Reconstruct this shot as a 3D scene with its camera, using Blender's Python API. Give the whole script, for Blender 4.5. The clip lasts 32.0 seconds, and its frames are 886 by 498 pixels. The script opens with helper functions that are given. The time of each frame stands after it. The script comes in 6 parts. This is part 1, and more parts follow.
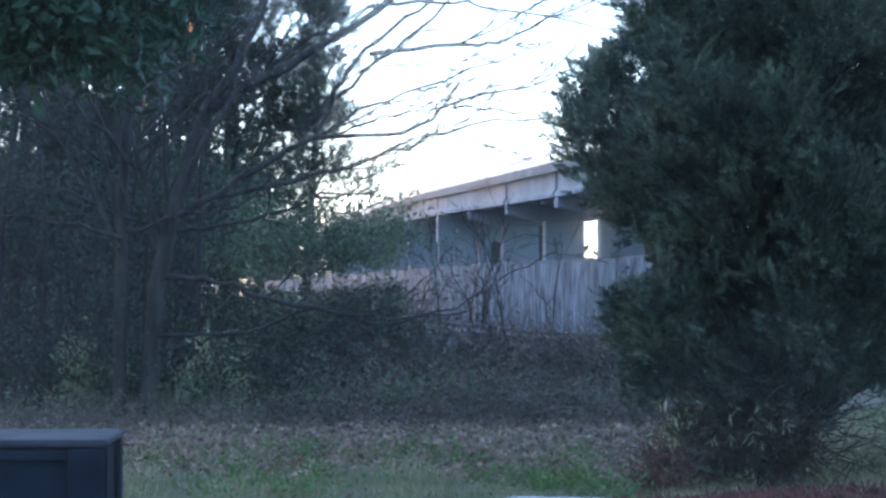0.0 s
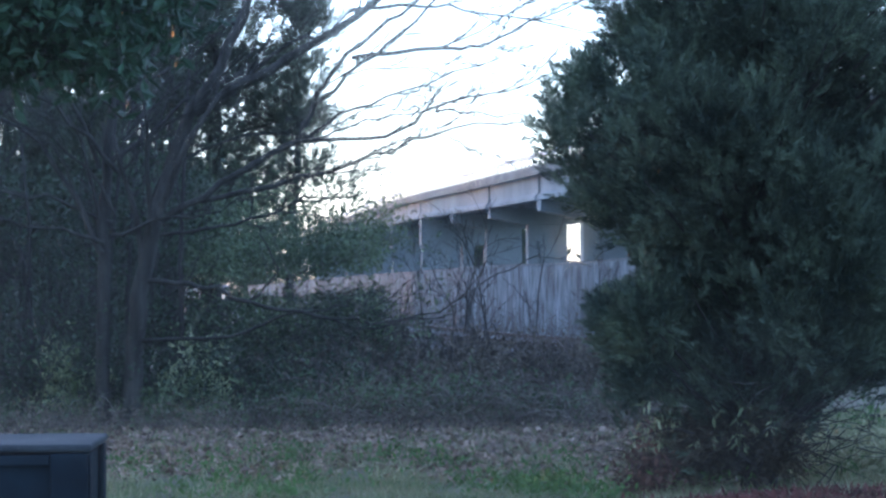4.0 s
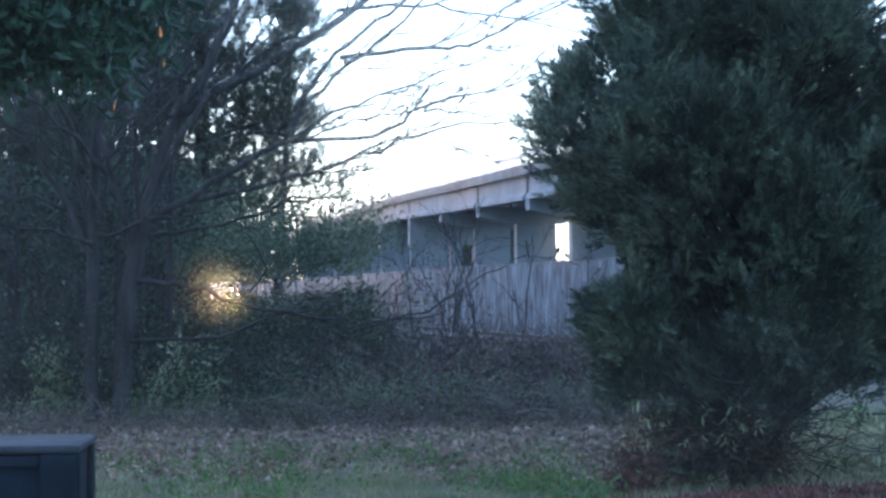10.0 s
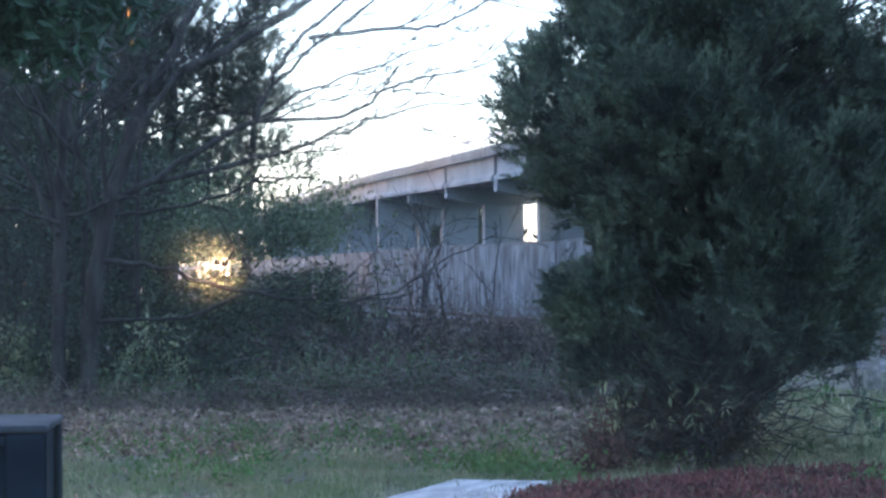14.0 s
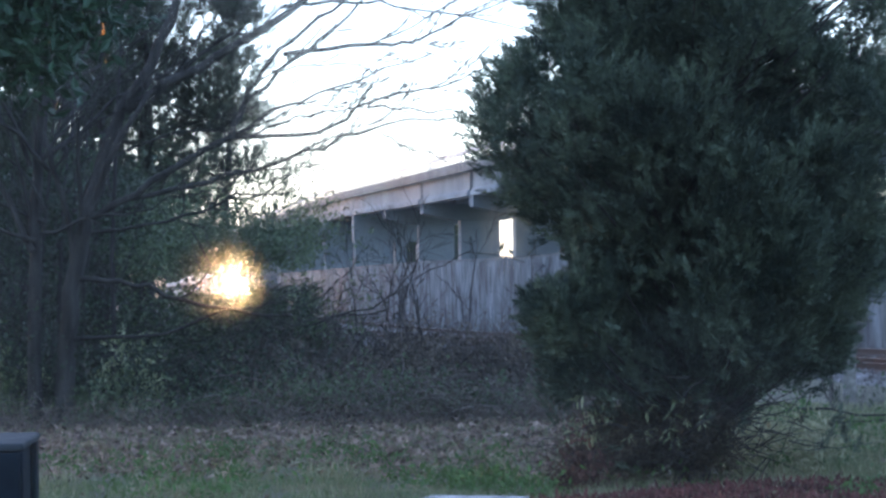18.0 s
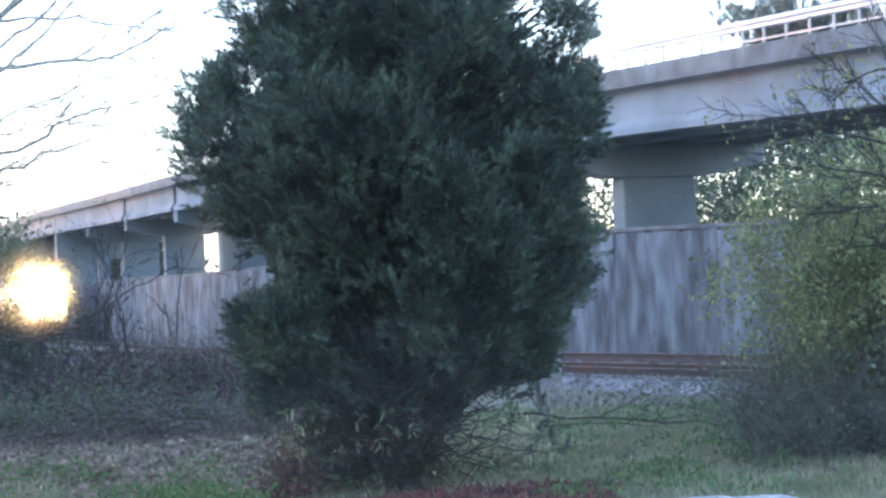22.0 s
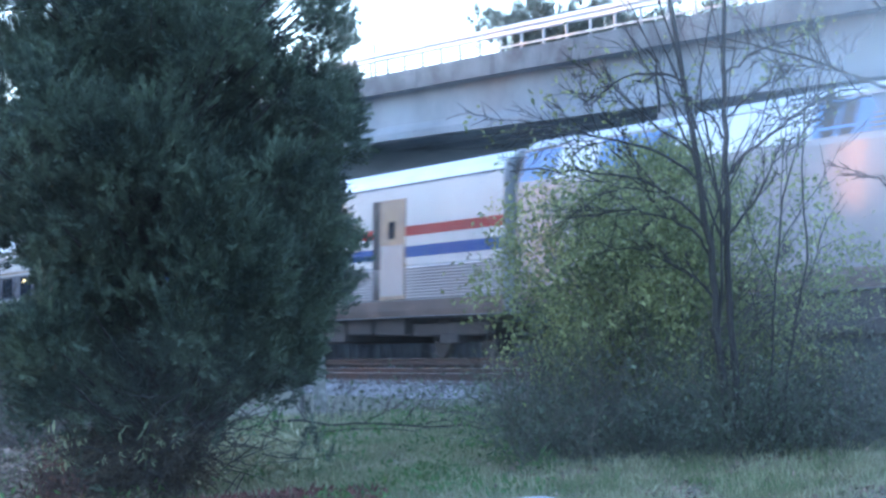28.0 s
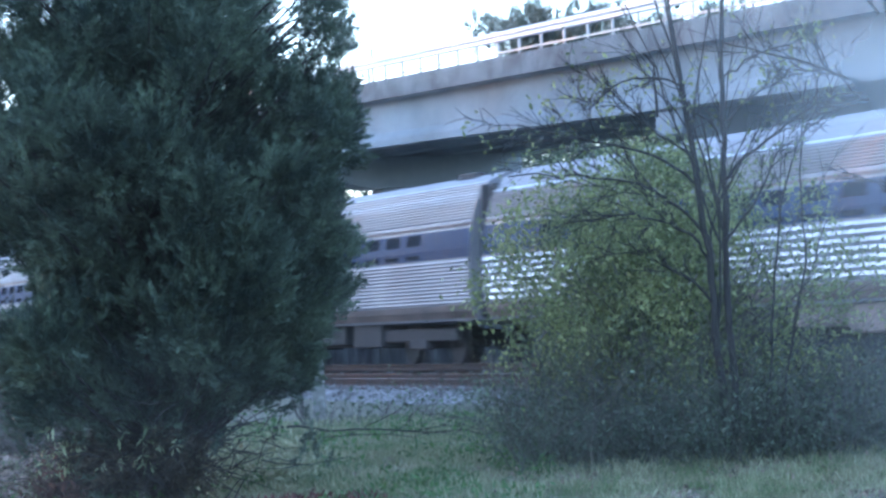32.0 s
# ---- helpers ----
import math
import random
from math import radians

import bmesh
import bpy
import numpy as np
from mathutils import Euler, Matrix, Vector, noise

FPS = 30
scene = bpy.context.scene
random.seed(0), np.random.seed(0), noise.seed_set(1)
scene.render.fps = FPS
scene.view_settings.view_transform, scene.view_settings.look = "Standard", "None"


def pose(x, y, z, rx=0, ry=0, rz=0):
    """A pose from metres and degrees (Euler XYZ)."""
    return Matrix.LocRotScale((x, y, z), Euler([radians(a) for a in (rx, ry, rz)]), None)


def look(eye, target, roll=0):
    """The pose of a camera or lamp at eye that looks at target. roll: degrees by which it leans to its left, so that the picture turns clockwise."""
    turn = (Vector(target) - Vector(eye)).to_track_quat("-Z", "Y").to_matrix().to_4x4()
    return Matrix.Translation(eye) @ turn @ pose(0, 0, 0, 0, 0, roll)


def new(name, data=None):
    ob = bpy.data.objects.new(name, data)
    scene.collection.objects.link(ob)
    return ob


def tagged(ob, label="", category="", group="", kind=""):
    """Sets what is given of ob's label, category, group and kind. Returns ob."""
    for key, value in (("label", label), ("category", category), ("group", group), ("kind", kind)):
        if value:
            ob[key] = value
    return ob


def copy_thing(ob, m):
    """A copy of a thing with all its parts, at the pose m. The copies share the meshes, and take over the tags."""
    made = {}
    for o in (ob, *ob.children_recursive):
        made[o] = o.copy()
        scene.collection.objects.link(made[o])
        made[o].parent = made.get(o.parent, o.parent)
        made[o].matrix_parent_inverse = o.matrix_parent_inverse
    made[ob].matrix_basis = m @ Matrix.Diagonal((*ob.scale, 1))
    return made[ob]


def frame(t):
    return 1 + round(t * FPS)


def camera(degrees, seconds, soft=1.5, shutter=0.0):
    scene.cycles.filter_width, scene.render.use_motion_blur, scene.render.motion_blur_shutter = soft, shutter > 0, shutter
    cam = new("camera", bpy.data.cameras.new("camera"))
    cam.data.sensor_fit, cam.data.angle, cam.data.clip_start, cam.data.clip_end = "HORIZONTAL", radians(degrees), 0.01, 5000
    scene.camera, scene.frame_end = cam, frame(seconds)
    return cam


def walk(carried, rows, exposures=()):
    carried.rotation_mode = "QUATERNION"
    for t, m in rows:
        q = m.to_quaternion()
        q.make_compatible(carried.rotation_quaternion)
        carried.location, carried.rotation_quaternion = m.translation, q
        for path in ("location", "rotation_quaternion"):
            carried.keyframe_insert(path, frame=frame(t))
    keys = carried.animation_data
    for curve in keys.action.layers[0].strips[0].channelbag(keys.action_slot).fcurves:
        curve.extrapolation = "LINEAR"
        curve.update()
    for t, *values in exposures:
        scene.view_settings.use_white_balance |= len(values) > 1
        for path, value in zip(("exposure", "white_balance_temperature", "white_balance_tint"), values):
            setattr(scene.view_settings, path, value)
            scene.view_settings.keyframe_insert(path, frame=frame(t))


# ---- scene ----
# a camera held at eye height behind a smeared window: it only turns
cam = camera(19.77, 32.0, soft=2.6, shutter=0.3)
EYE = Vector((0.0, 0.0, 1.6))
ROWS = [
    (0, -0.00, 1.23, 0.00), (0.5, 0.15, 1.27, 0.01), (1, 0.32, 1.31, -0.09), (1.5, 0.53, 1.38, -0.18),
    (2, 0.59, 1.41, -0.27), (2.5, 0.32, 1.27, -0.09), (3, 0.33, 1.26, -0.15), (3.5, 0.36, 1.31, -0.17),
    (5.5, 0.61, 1.30, -0.34), (6, 0.79, 1.36, -0.36), (6.5, 0.77, 1.33, -0.39), (7, 0.59, 1.35, -0.37),
    (7.5, 0.48, 1.34, -0.28), (8, 0.58, 1.32, -0.30), (8.5, 0.60, 1.31, -0.30), (9, 0.56, 1.29, -0.25),
    (9.5, 0.70, 1.34, -0.36), (10, 0.64, 1.30, -0.38), (10.5, -0.05, 1.06, -0.05), (11, 1.09, 0.92, -0.11),
    (11.5, 0.53, 0.30, -0.08), (12, 0.49, 0.55, -0.08), (12.5, 1.67, 0.76, -0.36), (13, 1.85, 0.80, -0.39),
    (13.5, 1.66, 0.79, -0.39), (14, 1.36, 0.86, -0.26), (14.5, 1.43, 1.04, -0.40), (15, 1.46, 1.17, -0.47),
    (15.5, 1.65, 1.22, -0.45), (17.5, 1.81, 1.17, -0.50), (18, 1.90, 1.21, -0.55), (18.5, 2.06, 1.28, -0.59),
    (19, 2.17, 1.32, -0.62), (19.5, 2.34, 1.31, -0.70), (20, 2.44, 1.29, -0.72), (20.5, 2.93, 1.30, -0.77),
    (21, 3.36, 1.25, -0.85), (21.5, 7.08, 1.33, -1.80), (22, 8.53, 1.33, -2.18), (22.5, 8.54, 1.27, -2.18),
    (23, 9.23, 1.32, -2.42), (23.5, 10.45, 1.32, -2.78), (24, 12.45, 1.24, -3.27), (24.5, 13.59, 1.23, -3.68),
    (25, 13.43, 1.10, -3.52), (25.5, 13.75, 1.17, -3.41), (27.5, 14.25, 1.27, -3.54), (28, 13.89, 1.23, -3.06),
    (28.5, 14.70, 1.43, -3.25), (29, 14.97, 1.49, -3.49), (29.5, 14.98, 1.40, -3.42), (30, 15.10, 1.45, -3.47),
    (30.5, 15.28, 1.44, -3.57), (31, 14.79, 1.37, -3.58), (31.5, 14.30, 1.32, -3.35), (32, 13.93, 1.35, -3.30),
]
EXPOSURES = [(0.0, 1.27, 5250, 18), (10.0, 1.26, 5250, 18), (13.0, 1.37, 5450, 18), (19.0, 1.12, 5600, 20), (21.0, 1.08, 5600, 20), (22.0, 1.82, 5700, 20), (23.5, 1.94, 5400, 18), (25.0, 1.96, 5150, 15), (27.0, 1.78, 5150, 14), (32.0, 1.78, 5200, 14)]
walk(cam, [(t, Matrix.Translation(EYE) @ pose(0, 0, 0, 90 + pitch, 0, -yaw) @ pose(0, 0, 0, 0, 0, roll)) for t, yaw, pitch, roll in ROWS],
     exposures=EXPOSURES)

# ---- world and sun ----
SUN_AZ, SUN_EL = radians(-46.2), radians(3.6)
world = bpy.data.worlds.new("world")
scene.world = world
world.use_nodes = True
wn = world.node_tree.nodes
sky = wn.new("ShaderNodeTexSky")
sky.sky_type, sky.sun_disc = "NISHITA", False
sky.sun_elevation, sky.sun_rotation = SUN_EL, SUN_AZ
sky.air_density, sky.dust_density, sky.ozone_density = 1.0, 0.6, 2.9
haze = wn.new("ShaderNodeHueSaturation")
haze.inputs["Saturation"].default_value = 0.62
world.node_tree.links.new(sky.outputs[0], haze.inputs["Color"])
world.node_tree.links.new(haze.outputs[0], wn["Background"].inputs[0])
wn["Background"].inputs[1].default_value = 0.6
sun = new("sun", bpy.data.lights.new("sun", "SUN"))
sun.data.energy, sun.data.angle, sun.data.color = 0.68, radians(0.6), (1.0, 0.33, 0.04)
to_sun = Vector((math.sin(SUN_AZ) * math.cos(SUN_EL), math.cos(SUN_AZ) * math.cos(SUN_EL), math.sin(SUN_EL)))
sun.matrix_world = look((-40, 40, 30), Vector((-40, 40, 30)) - to_sun)


# ---- materials ----
def material(name, colour, rough=0.8, metal=0.0, second=None, scale=4.0, fine=40.0, bump=0.3, spread=0.25, stretch=(1, 1, 1), per="", spec=0.5):
    """A surface with stains at one scale, grain at another and fine relief; per: 'object' or 'island' varies pieces."""
    m = bpy.data.materials.new(name)
    m.use_nodes = True
    n, l = m.node_tree.nodes, m.node_tree.links
    b = n["Principled BSDF"]
    tc = n.new("ShaderNodeTexCoord")
    mp = n.new("ShaderNodeMapping")
    mp.inputs["Scale"].default_value = stretch
    if per == "object":
        info, far, shift = n.new("ShaderNodeObjectInfo"), n.new("ShaderNodeMath"), n.new("ShaderNodeVectorMath")
        far.operation, far.inputs[1].default_value = "MULTIPLY", 60.0
        l.new(info.outputs["Random"], far.inputs[0])
        l.new(tc.outputs["Object"], shift.inputs[0])
        l.new(far.outputs[0], shift.inputs[1])
        l.new(shift.outputs[0], mp.inputs["Vector"])
    else:
        l.new(tc.outputs["Object"], mp.inputs["Vector"])
    big, small = n.new("ShaderNodeTexNoise"), n.new("ShaderNodeTexNoise")
    for node, s, d in ((big, scale, 5.0), (small, fine, 4.0)):
        node.inputs["Scale"].default_value, node.inputs["Detail"].default_value = s, d
        l.new(mp.outputs[0], node.inputs["Vector"])
    ramp = n.new("ShaderNodeValToRGB")
    ramp.color_ramp.elements[0].position, ramp.color_ramp.elements[1].position = 0.35, 0.68
    second = second or tuple(c * 0.6 for c in colour)
    ramp.color_ramp.elements[0].color, ramp.color_ramp.elements[1].color = (*second, 1), (*colour, 1)
    l.new(big.outputs[0], ramp.inputs[0])
    hsv = n.new("ShaderNodeHueSaturation")
    l.new(ramp.outputs[0], hsv.inputs["Color"])
    mr = n.new("ShaderNodeMapRange")
    mr.inputs["To Min"].default_value, mr.inputs["To Max"].default_value = 1 - spread, 1 + spread
    if per:
        src = n.new("ShaderNodeObjectInfo" if per == "object" else "ShaderNodeNewGeometry")
        add = n.new("ShaderNodeMath")
        add.operation = "ADD"
        l.new(src.outputs["Random" if per == "object" else "Random Per Island"], add.inputs[0])
        l.new(small.outputs[0], add.inputs[1])
        half = n.new("ShaderNodeMath")
        half.operation = "MULTIPLY"
        half.inputs[1].default_value = 0.5
        l.new(add.outputs[0], half.inputs[0])
        l.new(half.outputs[0], mr.inputs["Value"])
    else:
        l.new(small.outputs[0], mr.inputs["Value"])
    l.new(mr.outputs[0], hsv.inputs["Value"])
    l.new(hsv.outputs[0], b.inputs["Base Color"])
    rr = n.new("ShaderNodeMapRange")
    rr.inputs["To Min"].default_value, rr.inputs["To Max"].default_value = max(0.02, rough - 0.12), min(1.0, rough + 0.12)
    l.new(big.outputs[0], rr.inputs["Value"])
    l.new(rr.outputs[0], b.inputs["Roughness"])
    b.inputs["Metallic"].default_value = metal
    b.inputs["Specular IOR Level"].default_value = spec
    if bump:
        bp = n.new("ShaderNodeBump")
        bp.inputs["Strength"].default_value, bp.inputs["Distance"].default_value = bump, 0.02
        l.new(small.outputs[0], bp.inputs["Height"])
        l.new(bp.outputs[0], b.inputs["Normal"])
    return m


def leaf_material(name, colour, second, rough=0.55, through_light=0.25, scale=1.3, spread=0.45):
    """Foliage: each leaf or spray its own tint, with some light coming through it."""
    m = material(name, colour, rough, second=second, scale=scale, fine=14, bump=0, spread=spread, per="island", spec=0.3)
    n, l = m.node_tree.nodes, m.node_tree.links
    b, out = n["Principled BSDF"], n["Material Output"]
    tr, mx = n.new("ShaderNodeBsdfTranslucent"), n.new("ShaderNodeMixShader")
    l.new(b.inputs["Base Color"].links[0].from_socket, tr.inputs["Color"])
    mx.inputs[0].default_value = through_light
    l.new(b.outputs[0], mx.inputs[1])
    l.new(tr.outputs[0], mx.inputs[2])
    l.new(mx.outputs[0], out.inputs["Surface"])
    return m


def glow(name, colour, strength):
    m = bpy.data.materials.new(name)
    m.use_nodes = True
    b = m.node_tree.nodes["Principled BSDF"]
    b.inputs["Base Color"].default_value = (*colour, 1)
    b.inputs["Emission Color"].default_value, b.inputs["Emission Strength"].default_value = (*colour, 1), strength
    return m


M = {
    "ground": material("ground", (0.13, 0.12, 0.08), 0.95, second=(0.08, 0.085, 0.045), scale=0.35, fine=9, bump=0.8, spread=0.4),
    "lawn_weed": leaf_material("lawn_weed", (0.1, 0.19, 0.06), (0.05, 0.1, 0.035)),
    "rusty": leaf_material("rusty", (0.1, 0.055, 0.04), (0.05, 0.032, 0.028), 0.8, 0.1),
    "dry_grass": leaf_material("dry_grass", (0.38, 0.375, 0.25), (0.22, 0.25, 0.14), 0.7, 0.2),
    "grass": leaf_material("grass", (0.095, 0.165, 0.06), (0.23, 0.225, 0.135), 0.6, 0.25, 1.1, 0.5),
    "dead_leaf": leaf_material("dead_leaf", (0.4, 0.31, 0.25), (0.075, 0.054, 0.045), 0.7, 0.15, 5.0, 0.95),
    "bark": material("bark", (0.048, 0.046, 0.046), 0.95, second=(0.022, 0.021, 0.022), scale=3, fine=22, bump=1.0, stretch=(3, 3, 0.5)),
    "grey_bark": material("grey_bark", (0.06, 0.06, 0.056), 0.95, second=(0.018, 0.018, 0.017), scale=2.2, fine=22, bump=1.0, stretch=(3, 3, 0.5), spread=0.35),
    "pale_bark": material("pale_bark", (0.2, 0.18, 0.16), 0.95, second=(0.09, 0.08, 0.07), scale=3, fine=22, bump=1.0, stretch=(3, 3, 0.5)),
    "cedar": leaf_material("cedar", (0.134, 0.18, 0.122), (0.025, 0.043, 0.036), 0.55, 0.12, 2.4, 0.6),
    "dead_cedar": leaf_material("dead_cedar", (0.1, 0.085, 0.06), (0.035, 0.033, 0.028), 0.8, 0.1, 2.0, 0.6),
    "pine": leaf_material("pine", (0.1, 0.12, 0.085), (0.042, 0.055, 0.04), 0.6, 0.15),
    "broad": leaf_material("broad", (0.04, 0.085, 0.045), (0.022, 0.05, 0.03), 0.4, 0.15),
    "privet": leaf_material("privet", (0.37, 0.41, 0.175), (0.11, 0.145, 0.065), 0.45, 0.3, 2.5, 0.6),
    "holly": leaf_material("holly", (0.055, 0.085, 0.05), (0.018, 0.03, 0.02), 0.5, 0.15, 1.1, 0.6),
    "pale_leaf": leaf_material("pale_leaf", (0.34, 0.37, 0.22), (0.1, 0.14, 0.07), 0.5, 0.2, 1.5, 0.6),
    "dusky": leaf_material("dusky", (0.145, 0.185, 0.12), (0.05, 0.07, 0.052), 0.6, 0.2, 0.9, 0.7),
    "vine": leaf_material("vine", (0.135, 0.18, 0.1), (0.05, 0.075, 0.042), 0.5, 0.25, 0.9, 0.6),
    "bramble": leaf_material("bramble", (0.175, 0.155, 0.12), (0.065, 0.06, 0.048), 0.8, 0.1),
    "cane": material("cane", (0.2, 0.165, 0.145), 0.95, second=(0.05, 0.04, 0.04), scale=2, fine=12, bump=0, per="island", spread=0.8),
    "shaded_cane": material("shaded_cane", (0.1, 0.085, 0.078), 0.95, second=(0.03, 0.027, 0.026), scale=2, fine=12, bump=0, per="island", spread=0.7),
    "dusky_stem": material("dusky_stem", (0.125, 0.138, 0.112), 0.95, second=(0.05, 0.058, 0.047), scale=2, fine=12, bump=0, per="island", spread=0.6),
    "twig": material("twig", (0.2, 0.188, 0.17), 0.95, second=(0.065, 0.062, 0.057), scale=2, fine=12, bump=0, per="island", spread=0.7),
    "concrete": material("concrete", (0.3, 0.345, 0.378), 0.9, second=(0.195, 0.225, 0.25), scale=0.35, fine=6, bump=0.3, spread=0.12),
    "stained": material("stained", (0.215, 0.25, 0.277), 0.9, second=(0.04, 0.047, 0.056), scale=1.3, fine=3.4, bump=0.3, spread=0.36, stretch=(1, 1, 0.5), per="object"),
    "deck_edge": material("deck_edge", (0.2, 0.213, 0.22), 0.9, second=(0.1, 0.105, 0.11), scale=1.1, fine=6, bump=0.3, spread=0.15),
    "steel_rail": material("steel_rail", (0.35, 0.33, 0.32), 0.3, 0.9, scale=2, fine=30, bump=0.1),
    "rust": material("rust", (0.1, 0.065, 0.052), 0.9, second=(0.055, 0.04, 0.035), scale=6, fine=40),
    "ballast": material("ballast", (0.27, 0.272, 0.276), 0.95, second=(0.1, 0.098, 0.095), scale=1.4, fine=20, bump=1.0, spread=0.4, per="island"),
    "tie": material("tie", (0.1, 0.075, 0.06), 0.95, scale=4, fine=30, bump=0.8),
    "car_steel": material("car_steel", (0.46, 0.46, 0.47), 0.33, 0.7, second=(0.36, 0.355, 0.36), scale=0.8, fine=5, bump=0.02, spread=0.06),
    "car_paint": material("car_paint", (0.35, 0.375, 0.4), 0.42, 0.12, spec=0.3, second=(0.29, 0.315, 0.34), scale=0.6, fine=5, bump=0.02, spread=0.06),
    "loco_grey": material("loco_grey", (0.3, 0.285, 0.295), 0.45, 0.1, second=(0.235, 0.22, 0.228), scale=0.7, fine=6, bump=0.02, spread=0.08),
    "dull_flute": material("dull_flute", (0.4, 0.38, 0.37), 0.45, 0.5, second=(0.27, 0.25, 0.245), scale=0.8, fine=6, bump=0.02, spread=0.1),
    "roof_silver": material("roof_silver", (0.7, 0.75, 0.78), 0.35, 0.5, second=(0.58, 0.62, 0.65), scale=0.8, fine=6, bump=0.02, spread=0.06),
    "dull_roof": material("dull_roof", (0.3, 0.3, 0.315), 0.55, 0.25, second=(0.22, 0.22, 0.235), scale=0.8, fine=6, bump=0.02, spread=0.1),
    "brown_skirt": material("brown_skirt", (0.3, 0.235, 0.2), 0.8, second=(0.19, 0.15, 0.13), scale=1.2, fine=8, bump=0.1),
    "under": material("under", (0.06, 0.055, 0.055), 0.85, second=(0.03, 0.03, 0.03), scale=2, fine=12, bump=0.3),
    "red": material("red", (0.48, 0.035, 0.035), 0.5, spec=0.12, scale=2, fine=12, bump=0, spread=0.06, second=(0.42, 0.05, 0.045)),
    "white": material("white", (0.78, 0.78, 0.78), 0.4, scale=2, fine=12, bump=0, spread=0.05, second=(0.7, 0.7, 0.7)),
    "blue": material("blue", (0.025, 0.1, 0.42), 0.5, spec=0.12, scale=2, fine=12, bump=0, spread=0.06, second=(0.035, 0.11, 0.36)),
    "dark_blue": material("dark_blue", (0.1, 0.125, 0.18), 0.5, spec=0.15, scale=2, fine=12, bump=0, spread=0.06, second=(0.08, 0.1, 0.145)),
    "coach_blue": material("coach_blue", (0.05, 0.085, 0.18), 0.5, spec=0.15, scale=2, fine=12, bump=0, spread=0.06, second=(0.04, 0.065, 0.14)),
    "sky_blue": material("sky_blue", (0.1, 0.27, 0.6), 0.35, scale=2, fine=12, bump=0, spread=0.06, second=(0.09, 0.24, 0.52)),
    "window_dark": material("window_dark", (0.024, 0.031, 0.041), 0.35, scale=2, fine=12, bump=0, spread=0.1, spec=0.0),
    "tan_door": material("tan_door", (0.32, 0.22, 0.125), 0.6, scale=1.5, fine=10, bump=0.05, second=(0.19, 0.135, 0.1)),
    "bin": material("bin", (0.012, 0.024, 0.036), 0.8, second=(0.006, 0.011, 0.017), scale=4, fine=60, bump=0.1, spread=0.12, spec=0.12),
    "bin_lid": material("bin_lid", (0.07, 0.08, 0.085), 0.75, second=(0.012, 0.02, 0.028), scale=5, fine=50, bump=0.1, spread=0.25, spec=0.15),
    "slab": material("slab", (0.52, 0.53, 0.53), 0.9, second=(0.27, 0.28, 0.285), scale=5, fine=30, bump=0.3, spread=0.15, stretch=(2.2, 0.35, 1), per="object"),
    "mulch": leaf_material("mulch", (0.18, 0.075, 0.065), (0.055, 0.03, 0.027), 0.9, 0.05, 2.5, 0.7),
    "mulch_soil": material("mulch_soil", (0.1, 0.036, 0.032), 0.95, second=(0.05, 0.022, 0.02), scale=3, fine=30, bump=1.0, spread=0.4),
    "guard": material("guard", (0.38, 0.42, 0.47), 0.45, 0.5, scale=2, fine=20, bump=0.05, spread=0.08, second=(0.42, 0.46, 0.5)),
    "galv": material("galv", (0.42, 0.43, 0.44), 0.5, 0.4, scale=3, fine=30, bump=0.05, spread=0.08),
    "post_paint": material("post_paint", (0.36, 0.36, 0.34), 0.9, second=(0.13, 0.135, 0.115), scale=9, fine=40, bump=0.4, spread=0.25),
    "headlight": glow("headlight", (1.0, 0.6, 0.22), 4500.0),
    "ditch": glow("ditch", (1.0, 0.66, 0.3), 90.0),
    "cabin_light": glow("cabin_light", (1.0, 0.75, 0.3), 0.75),
}


# ---- mesh helpers ----
def mesh_object(name, verts, faces, mat, parent=None, label="", smooth=False):
    me = bpy.data.meshes.new(name)
    me.from_pydata([tuple(v) for v in verts], [], faces)
    me.update()
    if smooth:
        me.shade_smooth()
    for one in mat if isinstance(mat, (list, tuple)) else [mat]:
        me.materials.append(one)
    ob = new(name, me)
    ob.parent = parent
    if label:
        tagged(ob, label)
    return ob


def part(name, bm, mat, parent, label="", smooth=False):
    me = bpy.data.meshes.new(name)
    bm.to_mesh(me)
    bm.free()
    if smooth:
        me.shade_smooth()
    me.materials.append(mat)
    ob = new(name, me)
    ob.parent = parent
    if label:
        tagged(ob, label)
    return ob


def box(bm, x0, x1, y0, y1, z0, z1, bevel=0.0):
    made = bmesh.ops.create_cube(bm, size=1.0, matrix=Matrix.Translation(((x0 + x1) / 2, (y0 + y1) / 2, (z0 + z1) / 2)) @ Matrix.Diagonal((x1 - x0, y1 - y0, z1 - z0, 1)))
    if bevel:
        edges = list({e for v in made["verts"] for e in v.link_edges})
        bmesh.ops.bevel(bm, geom=edges, offset=bevel, segments=2, affect="EDGES", profile=0.5)
    return bm


def block(name, dims, mat, parent, label="", bevel=0.0):
    return part(name, box(bmesh.new(), *dims, bevel), mat, parent, label)


def cylinder(bm, r, depth, m, sides=20, r2=None):
    bmesh.ops.create_cone(bm, cap_ends=True, segments=sides, radius1=r, radius2=r if r2 is None else r2, depth=depth, matrix=m)
    return bm


def empty(name, m=None, **tags):
    ob = new(name)
    ob.empty_display_size = 0.2
    if m is not None:
        ob.matrix_world = m
    return tagged(ob, **tags)


def at(az, dist, z=0.0):
    """The place that lies az degrees to the right of straight ahead, dist metres off."""
    return Vector((math.sin(radians(az)) * dist, math.cos(radians(az)) * dist, z))


